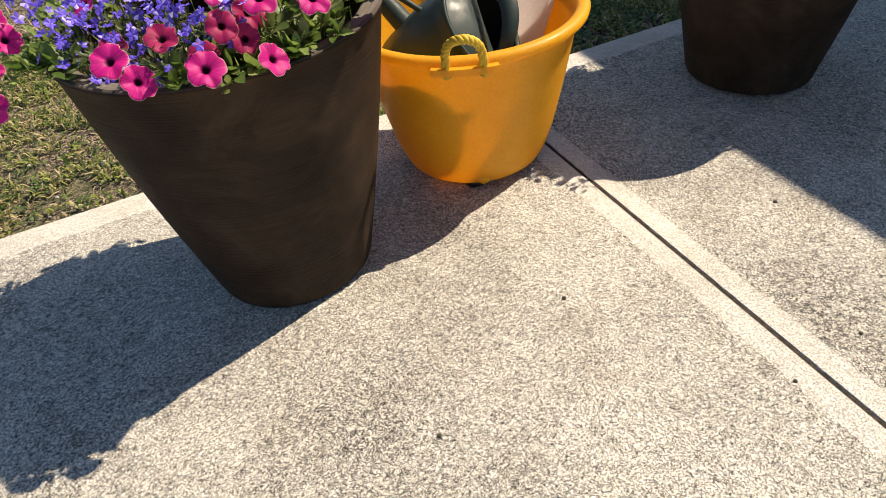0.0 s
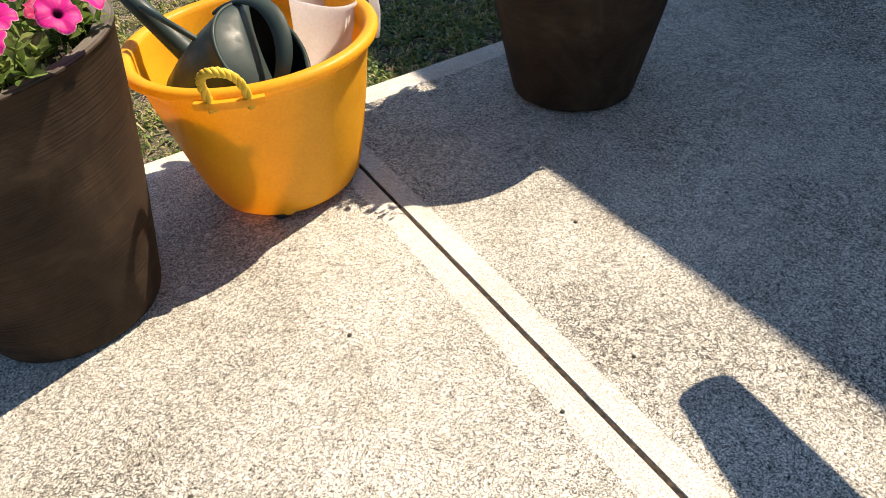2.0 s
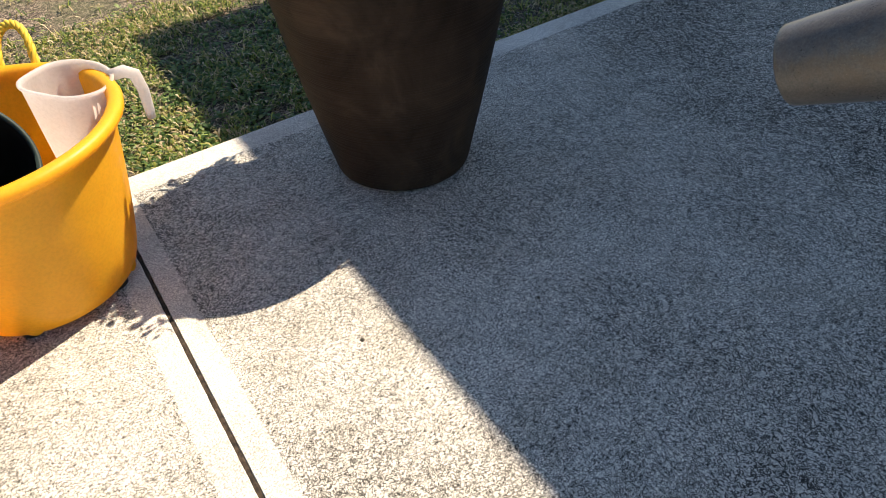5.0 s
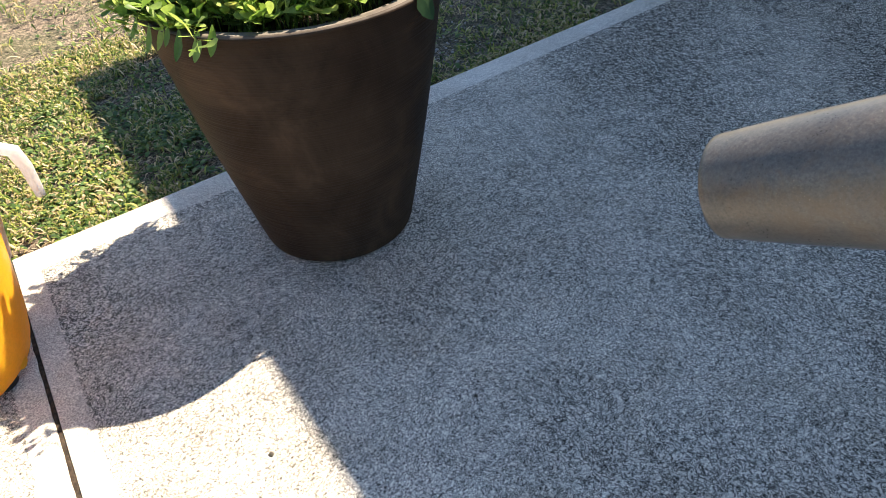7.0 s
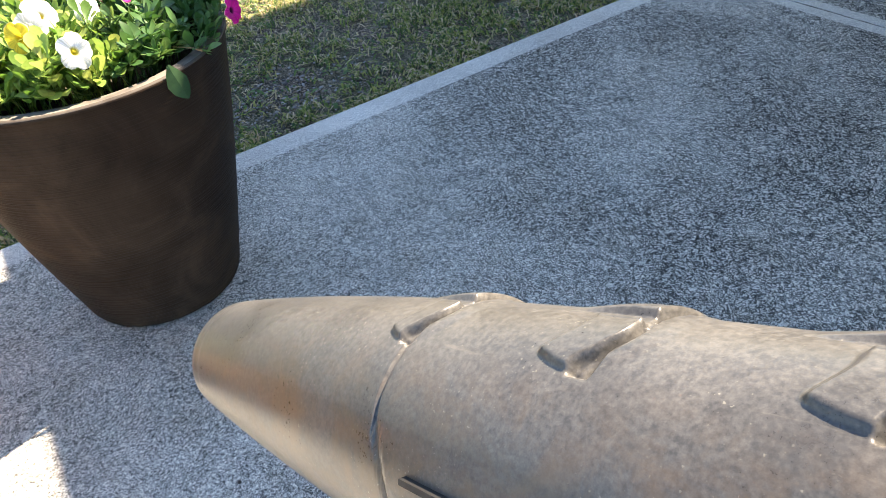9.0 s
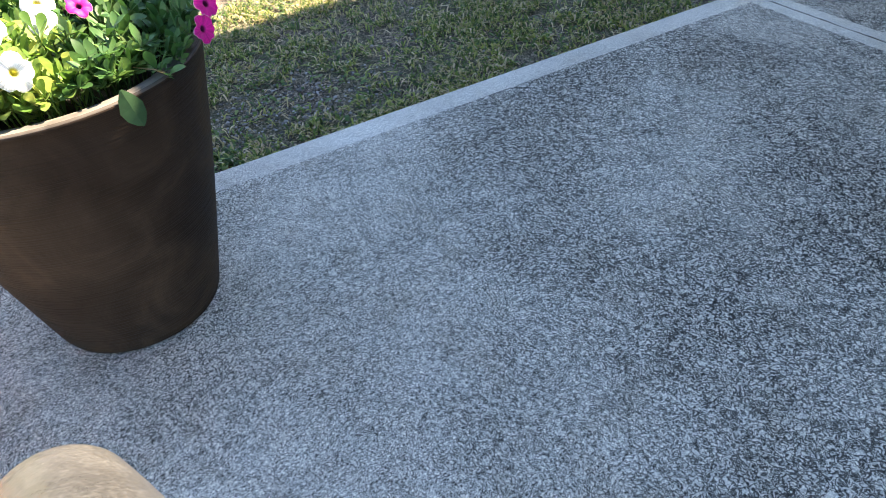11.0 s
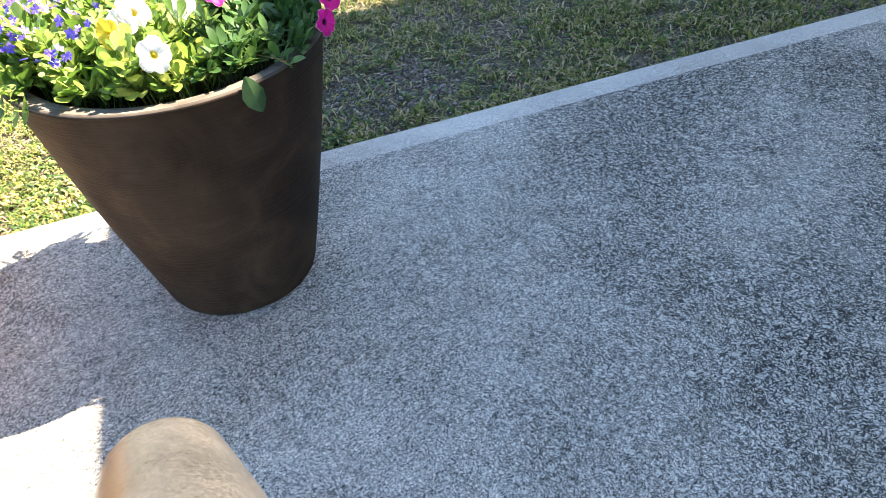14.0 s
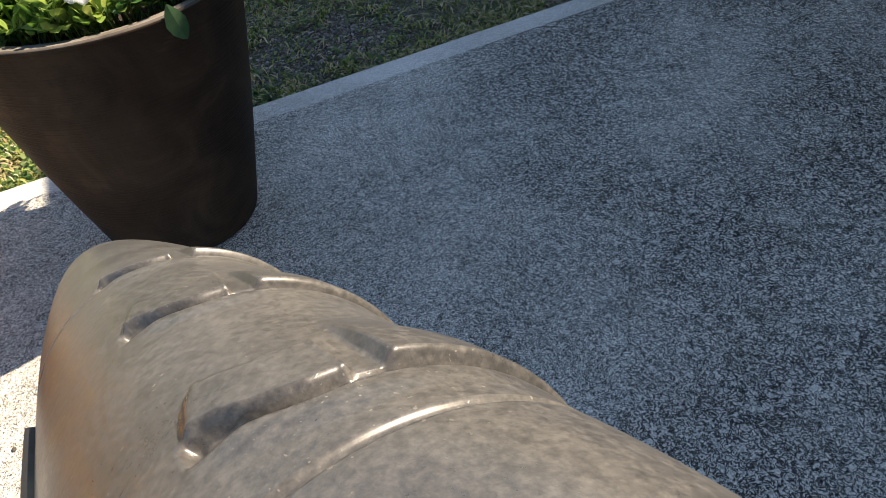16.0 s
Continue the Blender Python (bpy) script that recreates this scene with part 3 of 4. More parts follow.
def tiny_flowers(name, mat, parent, rng, n, a0, a1, r0, r1, z0, z1, label):
    V, Fc = [], []
    for _ in range(n):
        a, r = radians(rng.uniform(a0, a1)), math.sqrt(rng.uniform(r0 * r0, r1 * r1))
        c = Vector((r * math.cos(a), r * math.sin(a), rng.uniform(z0, z1)))
        nrm = Vector((rng.uniform(-0.6, 0.6), rng.uniform(-1, 0.2), rng.uniform(0.2, 1))).normalized()
        s = nrm.orthogonal().normalized()
        t = nrm.cross(s)
        size = rng.uniform(0.0065, 0.011)
        for k in range(5):
            b0 = 2 * math.pi * k / 5 + rng.uniform(-0.2, 0.2)
            d, e = s * math.cos(b0) + t * math.sin(b0), s * -math.sin(b0) + t * math.cos(b0)
            o = len(V)
            V += [tuple(c), tuple(c + (d * 0.6 + e * 0.36) * size), tuple(c + d * size + nrm * (size * 0.15)), tuple(c + (d * 0.6 - e * 0.36) * size)]
            Fc.append((o, o + 1, o + 2, o + 3))
    me = bpy.data.meshes.new(name)
    me.from_pydata(V, [], Fc)
    me.materials.append(mat)
    ob = new(name, me)
    ob.parent = parent
    return tagged(ob, label, kind="stuff")


def planting_sunny():
    rng = random.Random(21)
    lob = thing("lobelia", SUNNY_AT @ Matrix.Diagonal((0.94, 0.94, 1, 1)), "blue-violet trailing lobelia with fine dark leaves in a planter", "flowers")
    foliage("foliage", LEAF_DARK, lob, rng, ring_sprigs(rng, 150, 150, 300, 0.03, 0.27, (0.04, 0.14), (0.0, 0.07), (0.0, 0.06)), 12, (0.012, 0.024), (0.12, 0.2), THIN, "fine dark green foliage", 0.0009)
    tiny_flowers("blossoms", BLUE, lob, rng, 260, 160, 275, 0.06, 0.31, POT_H + 0.0, POT_H + 0.12, "small blue-violet blossoms")
    pet = thing("petunia", SUNNY_AT @ Matrix.Diagonal((0.94, 0.94, 1, 1)), "magenta petunias with dark throats spilling over a planter rim", "flowers")
    sp = ring_sprigs(rng, 110, 262, 420, 0.05, 0.26, (0.05, 0.13), (0.0, 0.05), (0.0, 0.04)) + ring_sprigs(rng, 14, 268, 300, 0.25, 0.29, (0.06, 0.1), (0.0, 0.04), (0.0, 0.03)) + ring_sprigs(rng, 44, 60, 205, 0.2, 0.28, (0.05, 0.13), (0.03, 0.1), (0.0, 0.09)) + ring_sprigs(rng, 12, 246, 272, 0.22, 0.28, (0.06, 0.11), (0.02, 0.07), (0.0, 0.05))
    foliage("foliage", LEAF, pet, rng, sp, 9, (0.022, 0.042), (0.24, 0.34), OVAL, "fresh green petunia leaves")
    for a, r, z, f in ((258, 0.33, 0.575, (-0.1, -0.8, 0.6)), (274, 0.34, 0.57, (0.35, -0.8, 0.4)), (236, 0.33, 0.6, (-0.4, -0.7, 0.6)), (240, 0.32, 0.565, (0, -0.7, 0.1)), (292, 0.3, 0.615, (0.0, -0.75, 0.65)), (310, 0.33, 0.615, (0.1, -0.8, 0.55)), (299, 0.28, 0.63, (0.2, -0.4, 0.8)), (182, 0.38, 0.545, (-0.3, -0.8, 0.4)), (186, 0.4, 0.5, (-0.4, -0.8, 0.1)), (163, 0.38, 0.58, (-0.2, -0.8, 0.6)), (178, 0.34, 0.575, (0.2, -0.8, 0.5)), (278, 0.27, 0.63, (-0.2, -0.6, 0.7)), (265, 0.22, 0.64, (0.1, -0.6, 0.7)), (322, 0.33, 0.62, (0.6, -0.6, 0.5))):
        blossom(rng.choice(MAGENTA_MESH), "blossom", pet, bearing(a, r, z + 0.015), Vector(f) + Vector((0.2, 0, 0.3)), rng.uniform(0, 360), rng.uniform(0.82, 1.05))
    scatter_blossoms(rng, pet, MAGENTA_MESH, 22, -60, 200, 0.05, 0.3, POT_H + 0.06, POT_H + 0.13, "")
    scatter_blossoms(rng, pet, CRIMSON_MESH, 9, 190, 330, 0.2, 0.31, POT_H + 0.02, POT_H + 0.08, "crimson half-closed blossom")


planting_sunny()


def planting_shaded():
    rng = random.Random(33)
    at = SHADED_AT @ SPREAD
    lime = thing("bedding_plant", at, "lime green bedding plants with white and yellow petunia blossoms", "flowers")
    sp = ring_sprigs(rng, 220, 130, 294, 0.02, 0.262, (0.05, 0.15), (-0.02, 0.015), (0.0, 0.03)) + ring_sprigs(rng, 46, 60, 200, 0.22, 0.29, (0.05, 0.13), (0.03, 0.09), (0.0, 0.06)) + ring_sprigs(rng, 26, 165, 213, 0.2, 0.29, (0.04, 0.1), (0.04, 0.1), (0.0, 0.07))
    foliage("foliage", LEAF_LIME, lime, rng, sp, 11, (0.026, 0.056), (0.17, 0.27), SPOON, "lime green spoon-shaped leaves")
    for a, r, z, f in ((146, 0.1, 0.665, (0, -0.6, 0.8)), (303, 0.1, 0.655, (0.2, -0.6, 0.8)), (296, 0.12, 0.635, (0.3, -0.7, 0.5)), (261, 0.165, 0.655, (0.3, -0.6, 0.7)), (255, 0.19, 0.645, (-0.2, -0.7, 0.6)), (269, 0.28, 0.625, (0.2, -0.8, 0.3))):
        blossom(rng.choice(WHITE_MESH), "blossom", lime, bearing(a, r, z), f, rng.uniform(0, 360), rng.uniform(0.78, 0.92), "white blossom with a yellow throat")
    for a, r, z, f in ((245, 0.06, 0.66, (0.2, -0.6, 0.8)), (250, 0.21, 0.64, (-0.4, -0.8, 0.3))):
        blossom(YELLOW_MESH[0], "blossom", lime, bearing(a, r, z), f, rng.uniform(0, 360), 0.9, "soft yellow blossom")
    tiny_flowers("violet_blossoms", BLUE, lime, rng, 60, 150, 240, 0.1, 0.28, POT_H + 0.05, POT_H + 0.12, "small violet blossoms")
    V, Fc = [], []
    for k in range(8):
        a = 185 + 5.0 * k + rng.uniform(-2, 2)
        d = (Vector(bearing(a + rng.uniform(-20, 20), 0.5, 0)) + Vector((0, 0, rng.uniform(-1.3, -0.5)))).normalized()
        side = d.cross(Vector(bearing(a, 1, 0.6))).normalized()
        L = rng.uniform(0.034, 0.055)
        leaf_strip(V, Fc, Vector(bearing(a, rng.uniform(0.305, 0.325), POT_H + rng.uniform(0.006, 0.02))), d, side, side.cross(d), L, L * 0.2, -0.25, OVAL)
    me = bpy.data.meshes.new("drooping_leaves")
    me.from_pydata(V, [], Fc)
    me.materials.append(LEAF_LIME)
    tagged(part("drooping_leaves", me, None, lime, "pale broad leaves drooping over the rim"), kind="stuff")
    dark = thing("petunia", at, "blue-green petunia leaves with a few magenta blossoms", "flowers")
    sp = ring_sprigs(rng, 130, 285, 500, 0.03, 0.25, (0.05, 0.14), (0.0, 0.04), (0.0, 0.03)) + ring_sprigs(rng, 45, 292, 400, 0.2, 0.27, (0.06, 0.11), (0.03, 0.08), (0.0, 0.03))
    foliage("foliage", LEAF_BLUE, dark, rng, sp, 12, (0.022, 0.044), (0.2, 0.29), OVAL, "blue-green oval leaves")
    V, Fc = [], []
    d = Vector((0.25, -0.22, -1.0)).normalized()
    side = Vector((1, 0.25, 0.2)).normalized()
    leaf_strip(V, Fc, Vector(bearing(293, 0.322, 0.572)), d, side, side.cross(d), 0.06, 0.021, 0.1, OVAL)
    me = bpy.data.meshes.new("drooping_leaf")
    me.from_pydata(V, [], Fc)
    me.materials.append(LEAF_BROAD)
    part("drooping_leaf", me, None, dark, "broad leaf drooping over the rim")
    for a, r, z, f in ((332, 0.355, 0.625, (0.4, -0.8, 0.4)), (327, 0.35, 0.595, (0.5, -0.7, 0.1)), (342, 0.34, 0.64, (0.6, -0.3, 0.7)), (305, 0.2, 0.66, (0.2, -0.5, 0.7)), (285, 0.07, 0.69, (0, -0.6, 0.8)), (270, 0.05, 0.7, (0, -0.6, 0.8))):
        blossom(rng.choice(MAGENTA_MESH), "blossom", dark, bearing(a, r, z), f, rng.uniform(0, 360), rng.uniform(0.68, 0.84), "magenta blossom")
    bm = bmesh.new()
    sweep(bm, [bearing(306, 0.27, 0.572), bearing(309, 0.3, 0.566), bearing(310, 0.318, 0.561)], [0.001, 0.001, 0.0028], 6)
    part("dead_stem", bm, TWINE, dark, "dried broken stem")


planting_shaded()

# ---- yellow tub and its contents ----
TUB_AT = (-0.17, -0.325)
TUB_H = 0.385


def tub():
    root = thing("utility_tub", pose(*TUB_AT, 0), "yellow plastic utility tub with rope handles, standing on black feet", "tub")
    bm = bmesh.new()
    out = []
    for k in range(15):
        t = k / 14
        out.append((0.174 + (0.252 - 0.174) * (t ** 0.75), 0.024 + (TUB_H - 0.05) * t))
    prof = [(0.001, 0.02), (0.148, 0.02), (0.166, 0.017)] + out + [(0.257, TUB_H - 0.024), (0.268, TUB_H - 0.024), (0.275, TUB_H - 0.018), (0.277, TUB_H - 0.010), (0.274, TUB_H - 0.002), (0.265, TUB_H + 0.002), (0.255, TUB_H + 0.001), (0.248, TUB_H - 0.004), (0.2455, TUB_H - 0.014)]
    prof += [(r - 0.004, z + 0.002) for r, z in out[::-1][1:]] + [(0.001, 0.03)]
    lathe(bm, prof, 80)
    body = part("body", bm, TUB, root)
    for a in (-117, 63):
        bm = bmesh.new()
        n = 14
        for k in range(n):
            u = math.radians(a + (k / (n - 1) - 0.5) * 27)
            for r, z in ((0.25, TUB_H - 0.012), (0.291, TUB_H - 0.012), (0.29, TUB_H - 0.027), (0.25, TUB_H - 0.038)):
                bm.verts.new((r * math.cos(u), r * math.sin(u), z))
        bm.verts.ensure_lookup_table()
        for k in range(n - 1):
            for c in range(4):
                bm.faces.new([bm.verts[4 * k + c], bm.verts[4 * k + (c + 1) % 4], bm.verts[4 * k + 4 + (c + 1) % 4], bm.verts[4 * k + 4 + c]])
        bm.faces.new([bm.verts[c] for c in range(4)])
        bm.faces.new([bm.verts[4 * n - 4 + c] for c in range(4)][::-1])
        part("handle_bracket", bm, TUB, root, smooth=False)
        # three-strand rope bent to an arch, with its knotted ends below the bracket
        bm = bmesh.new()
        m = Matrix.Rotation(radians(a), 3, "Z")
        arch = []
        for k in range(49):
            t = k / 48
            y = 0.036 * math.cos(math.pi * t)
            z = TUB_H - 0.034 + 0.098 * (math.sin(math.pi * t) ** 0.55)
            arch.append(m @ Vector((0.276 + 0.05 * math.sin(math.pi * t), y * (1.0 + 0.1 * math.sin(math.pi * t)), z)))
        for s in range(3):
            strand = []
            for k, p in enumerate(arch):
                d = (arch[min(k + 1, 48)] - arch[max(k - 1, 0)]).normalized()
                o = m @ Vector((1, 0, 0))
                ph = k * 0.62 + s * 2.094
                strand.append(p + (o * math.cos(ph) + d.cross(o) * math.sin(ph)) * 0.0048)
            sweep(bm, strand, 0.0053, 6)
        part("rope_handle", bm, ROPE, root, "twisted yellow rope loop")
    for a in (-118, -40, 40, 140):
        bm = bmesh.new()
        sweep(bm, [(0, 0, 0.0), (0, 0, 0.004), (0, 0, 0.022)], [0.02, 0.024, 0.022], 16)
        part("foot", bm, BLACK, root, "black foot", at=pose(*bearing(a, 0.14, 0)))
    for a in (-110, -30, 60, 150):
        bm = bmesh.new()
        bmesh.ops.create_uvsphere(bm, u_segments=14, v_segments=8, radius=0.018)
        for w in bm.verts:
            w.co.x *= 0.35
        part("moulded_lug", bm, TUB, root, at=pose(*bearing(a, 0.174, 0.036), 0, 0, a))


tub()


def watering_can():
    """A dark green can lying in the tub, its half-covered mouth turned to the patio."""
    z = Vector((0.5, -0.62, 0.6)).normalized()
    x = Vector((0.8, 0.35, -0.5))
    x = (x - z * x.dot(z)).normalized()
    turn = Matrix((x, z.cross(x), z)).transposed().to_4x4()
    at = Matrix.Translation((-0.225, -0.355, 0.31)) @ turn @ Matrix.Scale(1.1, 4)
    back = at.inverted()
    root = thing("watering_can", at, "dark green plastic watering can lying in a yellow tub", "watering can")
    bm = bmesh.new()
    prof = [(0.001, -0.125), (0.082, -0.125), (0.092, -0.117), (0.1, -0.06), (0.104, 0.0), (0.103, 0.06), (0.1, 0.085), (0.104, 0.088), (0.104, 0.096), (0.098, 0.096), (0.096, 0.06), (0.097, 0.0), (0.086, -0.112), (0.001, -0.117)]
    lathe(bm, prof, 56)
    part("body", bm, CAN, root)
    # liner that holds the mouth's shade in its black colour
    bm = bmesh.new()
    lathe(bm, [(0.001, -0.1), (0.0855, -0.1), (0.095, 0.0), (0.0945, 0.06), (0.0955, 0.092)], 48)
    part("inside", bm, CAN_SHADE, root, "inside liner, coloured black for the shade in the mouth")
    bm = bmesh.new()
    prev = None
    for k in range(25):
        u = math.radians(95 + 170 * k / 24)
        rim = Vector((0.1 * math.cos(u), 0.1 * math.sin(u), 0.094))
        inn = Vector((-0.022 + 0.022 * math.sin(u) ** 2, 0.1 * math.sin(u), 0.1 + 0.012 * math.cos(u) ** 2))
        cur = [bm.verts.new(rim), bm.verts.new(rim.lerp(inn, 0.5) + Vector((0, 0, 0.012 * abs(math.cos(u))))), bm.verts.new(inn), bm.verts.new(inn - Vector((0, 0, 0.006)))]
        if prev:
            for c in range(3):
                bm.faces.new((prev[c], prev[c + 1], cur[c + 1], cur[c]))
        prev = cur
    part("hood", bm, CAN, root, "half cover over the mouth")
    bm = bmesh.new()
    prev = None
    for k in range(33):
        u = math.pi * k / 32
        o = Vector((-0.6 * math.sin(u), math.cos(u), 0.6 * math.sin(u)))
        c = Vector((-0.03, 0.0, 0.05)) + Vector((0.012 * math.sin(u), 0.109 * math.cos(u), 0.125 * math.sin(u)))
        o.normalize()
        cur = [bm.verts.new(c + Vector((0.55, 0, 0.83)) * w + o * h) for w, h in ((-0.017, 0.0), (-0.015, 0.004), (0.015, 0.004), (0.017, 0.0), (0.015, -0.003), (-0.015, -0.003))]
        if prev:
            for e in range(6):
                bm.faces.new((prev[e], prev[(e + 1) % 6], cur[(e + 1) % 6], cur[e]))
        else:
            bm.faces.new(cur[::-1])
        prev = cur
    bm.faces.new(prev)
    part("handle", bm, CAN, root, "broad arched handle")
    bm = bmesh.new()
    sweep(bm, [back @ Vector(p) for p in ((-0.255, -0.33, 0.285), (-0.293, -0.285, 0.35), (-0.345, -0.213, 0.44), (-0.385, -0.158, 0.51))], [0.026, 0.023, 0.019, 0.016], 18)
    part("spout", bm, CAN, root, "long tapered spout")
    bm = bmesh.new()
    sweep(bm, [back @ Vector(p) for p in ((-0.268, -0.37, 0.396), (-0.31, -0.305, 0.43), (-0.352, -0.238, 0.462))], [0.006, 0.006, 0.0065], 10)
    part("brace", bm, CAN, root, "thin strut between body and spout")


watering_can()


def measuring_jug():
    root = thing("measuring_jug", pose(0.015, -0.265, 0.285, 8, 10, 0), "frosted clear plastic measuring jug wedged in a yellow tub", "jug")
    bm = bmesh.new()
    prof = [(0.001, -0.12), (0.05, -0.12), (0.054, -0.115), (0.07, 0.11), (0.075, 0.114), (0.075, 0.119), (0.068, 0.119), (0.066, 0.11), (0.051, -0.112), (0.001, -0.116)]

    def lip(r, z, a):
        k = max(0.0, math.cos(a - math.pi)) ** 10
        return r + (0.02 * k if z > 0.09 else 0.0)

    lathe(bm, prof, 48, lip)
    part("cup", bm, JUG, root)
    bm = bmesh.new()
    sweep(bm, [(0.068, 0, 0.112), (0.095, 0, 0.118), (0.115, 0, 0.108), (0.127, 0, 0.07), (0.133, 0, 0.02), (0.135, 0, 0.0)], [0.008, 0.009, 0.009, 0.008, 0.007, 0.006], 10, True, 1.5)
    part("handle", bm, JUG, root, "open hooked handle")


measuring_jug()

# ---- blower tube ----
TIP, TUBE_R = Vector((0.6804, -1.3345, 0.5982)), 0.045
TUBE_TURN = Matrix(((0.9588, 0.1771, 0.2219), (0.1077, 0.4964, -0.8614), (-0.2627, 0.8498, 0.4569)))


def ease(x):
    x = max(0.0, min(1.0, x))
    return x * x * (3 - 2 * x)


def tube_radius(s):
    """Radius of the tapered tube, in tip radii, s tip radii behind its mouth."""
    return 1 + 0.1 * min(s, 9.5) - 0.00525 * min(s, 9.5) ** 2


def tube_centre(s):
    """Middle line in the tube's own axes: nearly straight, then the rear bends down to the paving."""
    p = Vector((0, -0.0019 * s * s, s)) * TUBE_R
    sag = 3.8 * max(0.0, s * TUBE_R - 0.5) ** 2
    return p - TUBE_TURN.transposed() @ Vector((0, 0, sag))


def tube_relief(s, a):
    """Moulded relief in tip radii: three hooked grooves, each with a raised flap in front of it, and thin seams."""
    h = 0.0
    for g, deep, flap_len in ((6.28, 0.12, 0.42), (8.46, 0.13, 0.52), (10.5, 0.13, 0.55)):
        if not g - 1.3 < s < g + 0.5:
            continue
        line = g - 0.2 * ease((-a - 4) / 22) + 0.3 * ease((a - 55) / 60)
        u = line - s
        if -29 < a < 150:
            half = 0.05 + 0.045 * ease((-a - 15) / 8)
            bridge = 1 - 0.8 * ease(1.4 - abs(a - 5.5) / 4.0)
            h -= deep * ease((a + 28) / 3) * ease((150 - a) / 20) * bridge * ease(2.2 - 1.7 * abs(u - 0.02) / half)
        if 0 < u < flap_len + 0.7:
            left = ease((a + 27 - 5 * (u / flap_len) ** 2) / 3) * ease((2.6 - a) / 1.2)
            right = ease((a - 9) / 2) * ease((120 - a) / 40)
            up = ease(u / 0.06)
            h += 0.055 * left * up * ease((flap_len + 0.06 - u) / 0.1)
            h += 0.085 * right * up * ease((flap_len + 0.6 - u) / 0.85)
            h += 0.025 * ease(1.2 - abs(a - 2.2) / 1.0) * up * ease((flap_len + 0.04 - u) / 0.1)
        elif -0.3 < u <= 0 and a > -26:
            h += 0.018 * ease((a + 26) / 8) * ease((u + 0.3) / 0.2) * ease((110 - a) / 40)
    for g, lo, hi, deep in ((6.12, -150, -27, 0.03), (0.3, -180, 180, 0.012), (10.98, -170, 170, 0.03)):
        if lo < a < hi:
            h -= deep * ease(1.5 - abs(s - g - (0.25 * ease((-a - 50) / 40) if 6 < g < 7 else 0)) / 0.03)
    return h


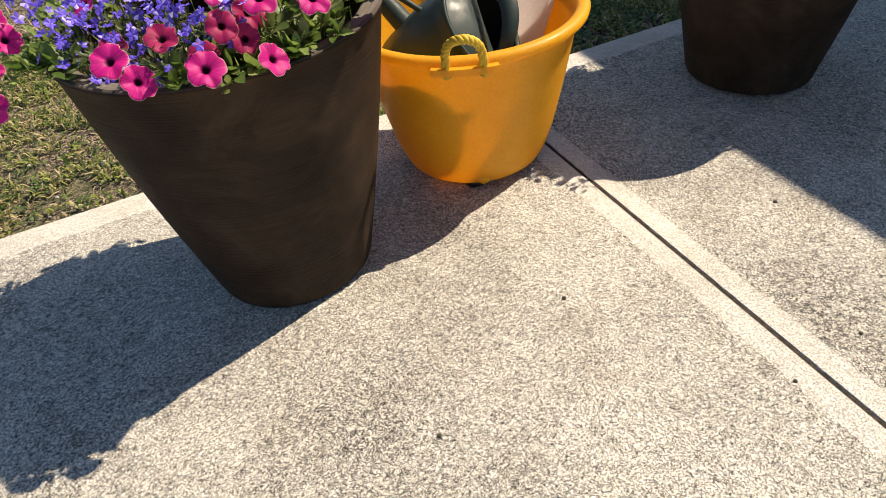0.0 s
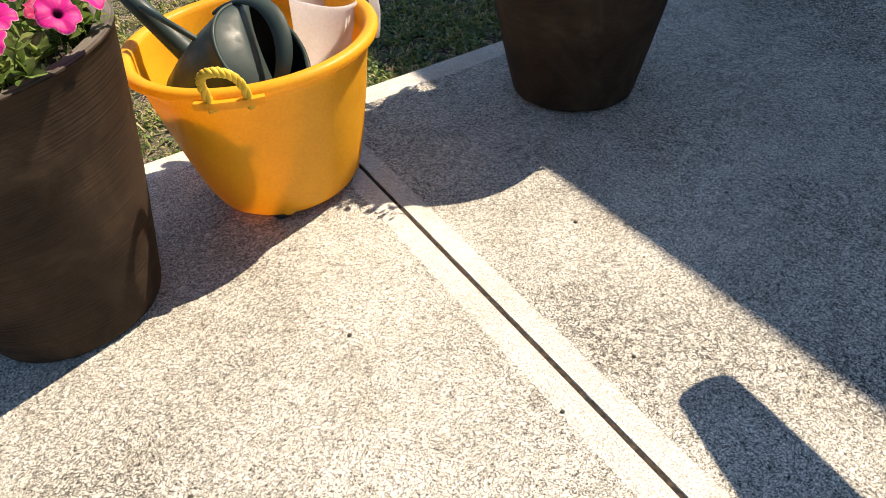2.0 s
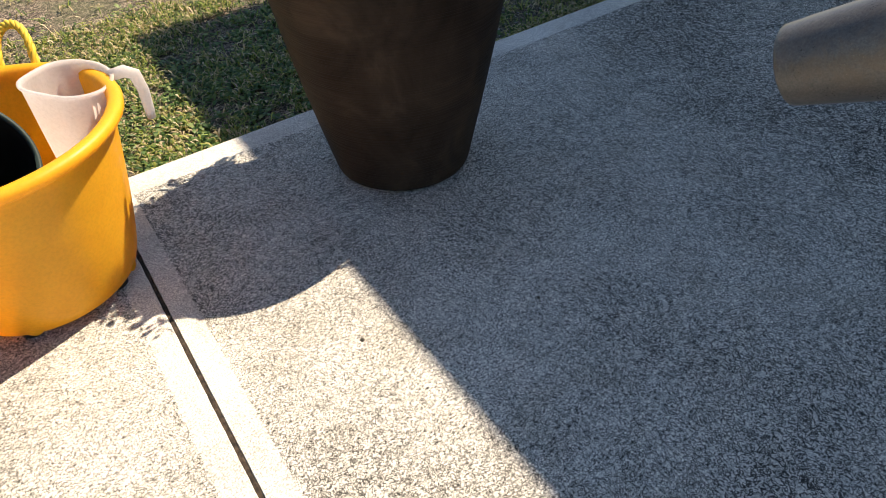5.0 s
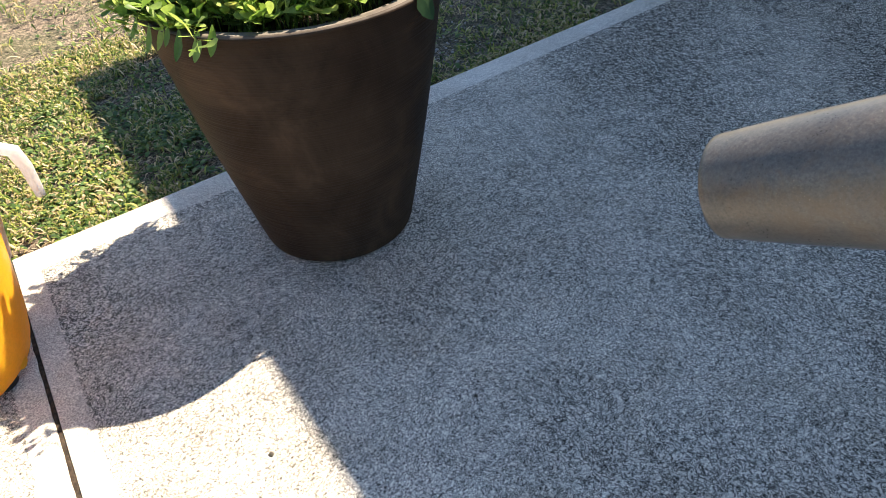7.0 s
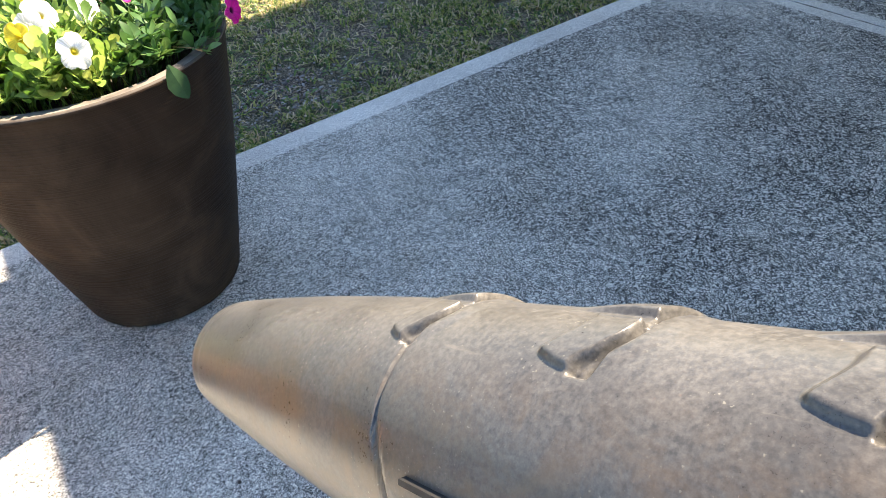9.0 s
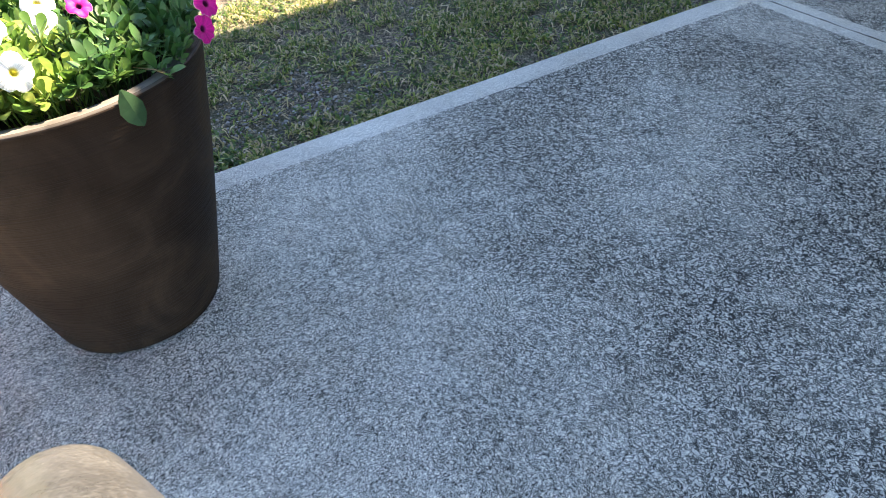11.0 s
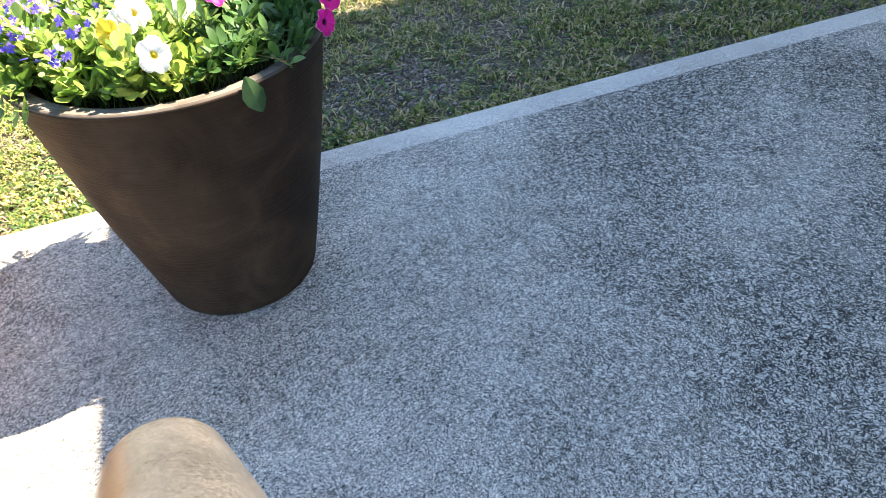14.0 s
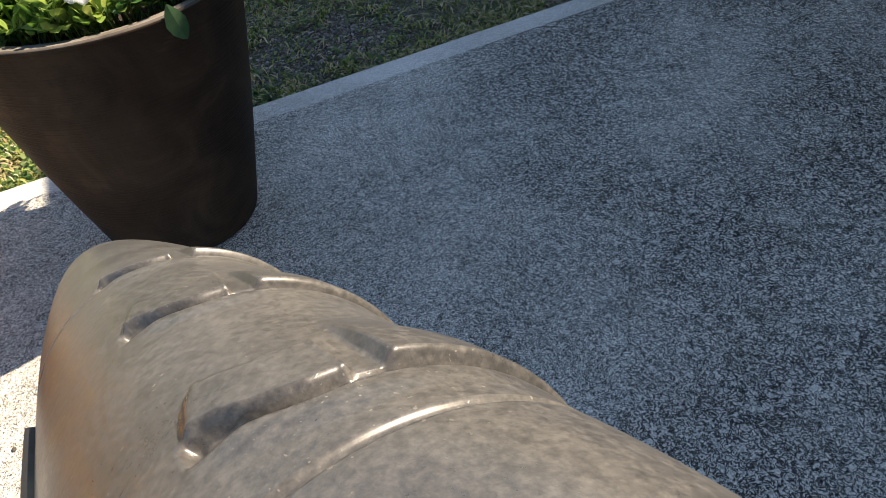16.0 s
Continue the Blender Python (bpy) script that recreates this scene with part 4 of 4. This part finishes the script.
def blower_tube():
    """A tapered blower tube that points over the patio; its rear bends down and stands on the paving."""
    R = TUBE_R
    root = thing("blower_tube", Matrix.Translation(TIP) @ TUBE_TURN.to_4x4(), "dusty black plastic blower tube with hooked moulded grooves", "leaf blower")
    bm = bmesh.new()
    last = 11.9
    # finer spans where the moulding is
    turns = [-180 + 6 * k for k in range(20)] + [-60 + 0.8 * k for k in range(150)] + [60 + 6 * k for k in range(20)]
    spans = [0.1 * k for k in range(52)] + [5.2 + 0.0125 * k for k in range(480)] + [11.2 + 0.07 * k for k in range(11)]
    n = len(turns)
    side = Vector((1, 0, 0))

    def ring(s, extra):
        d = (tube_centre(s + 0.05) - tube_centre(max(0.0, s - 0.05))).normalized()
        lat = (side - d * side.dot(d)).normalized()
        up = d.cross(lat)
        c, w = tube_centre(s), tube_radius(s)
        out = []
        for a in turns:
            q = R * (w + extra(s, a))
            out.append(c + lat * (q * math.sin(radians(a))) + up * (q * math.cos(radians(a))))
        return out

    rings = [[bm.verts.new(p) for p in ring(s, tube_relief)] for s in spans]
    for p, q in zip(rings, rings[1:]):
        for k in range(n):
            bm.faces.new((p[k], p[(k + 1) % n], q[(k + 1) % n], q[k]))
    lip = [bm.verts.new(p + Vector((0, 0, -0.03 * R))) for p in ring(0.0, lambda s, a: -0.03)]
    inner = [bm.verts.new(p) for p in ring(0.05, lambda s, a: -0.07)]
    deep = [bm.verts.new(p) for p in ring(3.0, lambda s, a: -0.07)]
    for p, q in ((lip, rings[0]), (inner, lip), (deep, inner)):
        for k in range(n):
            bm.faces.new((p[k], p[(k + 1) % n], q[(k + 1) % n], q[k]))
    bmesh.ops.recalc_face_normals(bm, faces=bm.faces)
    part("nozzle", bm, TUBE, root)
    # thin flat rib along one flank
    bm = bmesh.new()
    prev = None
    for j in range(60):
        s = 6.75 + 5.0 * j / 59
        c, w = tube_centre(s), tube_radius(s)
        a0 = radians(-76)
        out, tang = Vector((math.sin(a0), math.cos(a0), 0)), Vector((math.cos(a0), -math.sin(a0), 0))
        cur = [bm.verts.new(c + out * (R * (w + u)) + tang * (R * z)) for u, z in ((-0.02, 0.04), (0.075, 0.035), (0.08, -0.02), (-0.02, -0.07))]
        if prev:
            for e in range(4):
                bm.faces.new((prev[e], prev[(e + 1) % 4], cur[(e + 1) % 4], cur[e]))
        else:
            bm.faces.new(cur[::-1])
        prev = cur
    bm.faces.new(prev)
    part("rib", bm, BLACK, root, "flat black rib", smooth=False)
    # bent rear length, added to hold the nozzle up, standing on the paving
    bm = bmesh.new()
    place = lambda s: TIP + TUBE_TURN @ tube_centre(s)
    path, s = [], last - 0.3
    while place(s).z > 0.004:
        path.append(tube_centre(s))
        s += 0.14
    foot = place(s)
    path.append(TUBE_TURN.transposed() @ (Vector((foot.x, foot.y, 0.001)) - TIP))
    sweep(bm, path, [R * (1.4 + (0.06 if k % 2 else 0.0)) for k in range(len(path))], 40)
    part("hose", bm, TUBE, root, "ribbed hose added as a stand for the nozzle")


blower_tube()


# ---- litter on the patio ----


def pebble(x, y, size, seed):
    rng = random.Random(seed)
    bm = bmesh.new()
    bmesh.ops.create_icosphere(bm, subdivisions=2, radius=size)
    for w in bm.verts:
        w.co *= 1 + 0.25 * noise.noise(w.co * (1.2 / size) + Vector((seed, 0, 0)))
        w.co.z = max(w.co.z * 0.6, -0.3 * size) + 0.3 * size
    ob = part("pebble", bm, LITTER)
    ob.matrix_basis = pose(x, y, -0.0016, 0, 0, rng.uniform(0, 360))
    tagged(ob, "small dark pebble lying on the patio concrete", "pebble", "patio litter")


LITTER, nt, b = material("dark_grit", (0.06, 0.05, 0.04), 0.9)
nt.links.new(ramp(nt, noise_of(nt, coords(nt), 300, 3), (0.3, (0.03, 0.026, 0.02)), (0.7, (0.1, 0.09, 0.07))), b.inputs["Base Color"])
for k, (x, y, size) in enumerate(((-0.27, -0.89, 0.005), (-0.05, -1.25, 0.004), (0.285, -0.88, 0.005), (0.125, -1.23, 0.004), (0.62, -1.0, 0.0035), (-0.62, -1.05, 0.0045))):
    pebble(x, y, size, k)
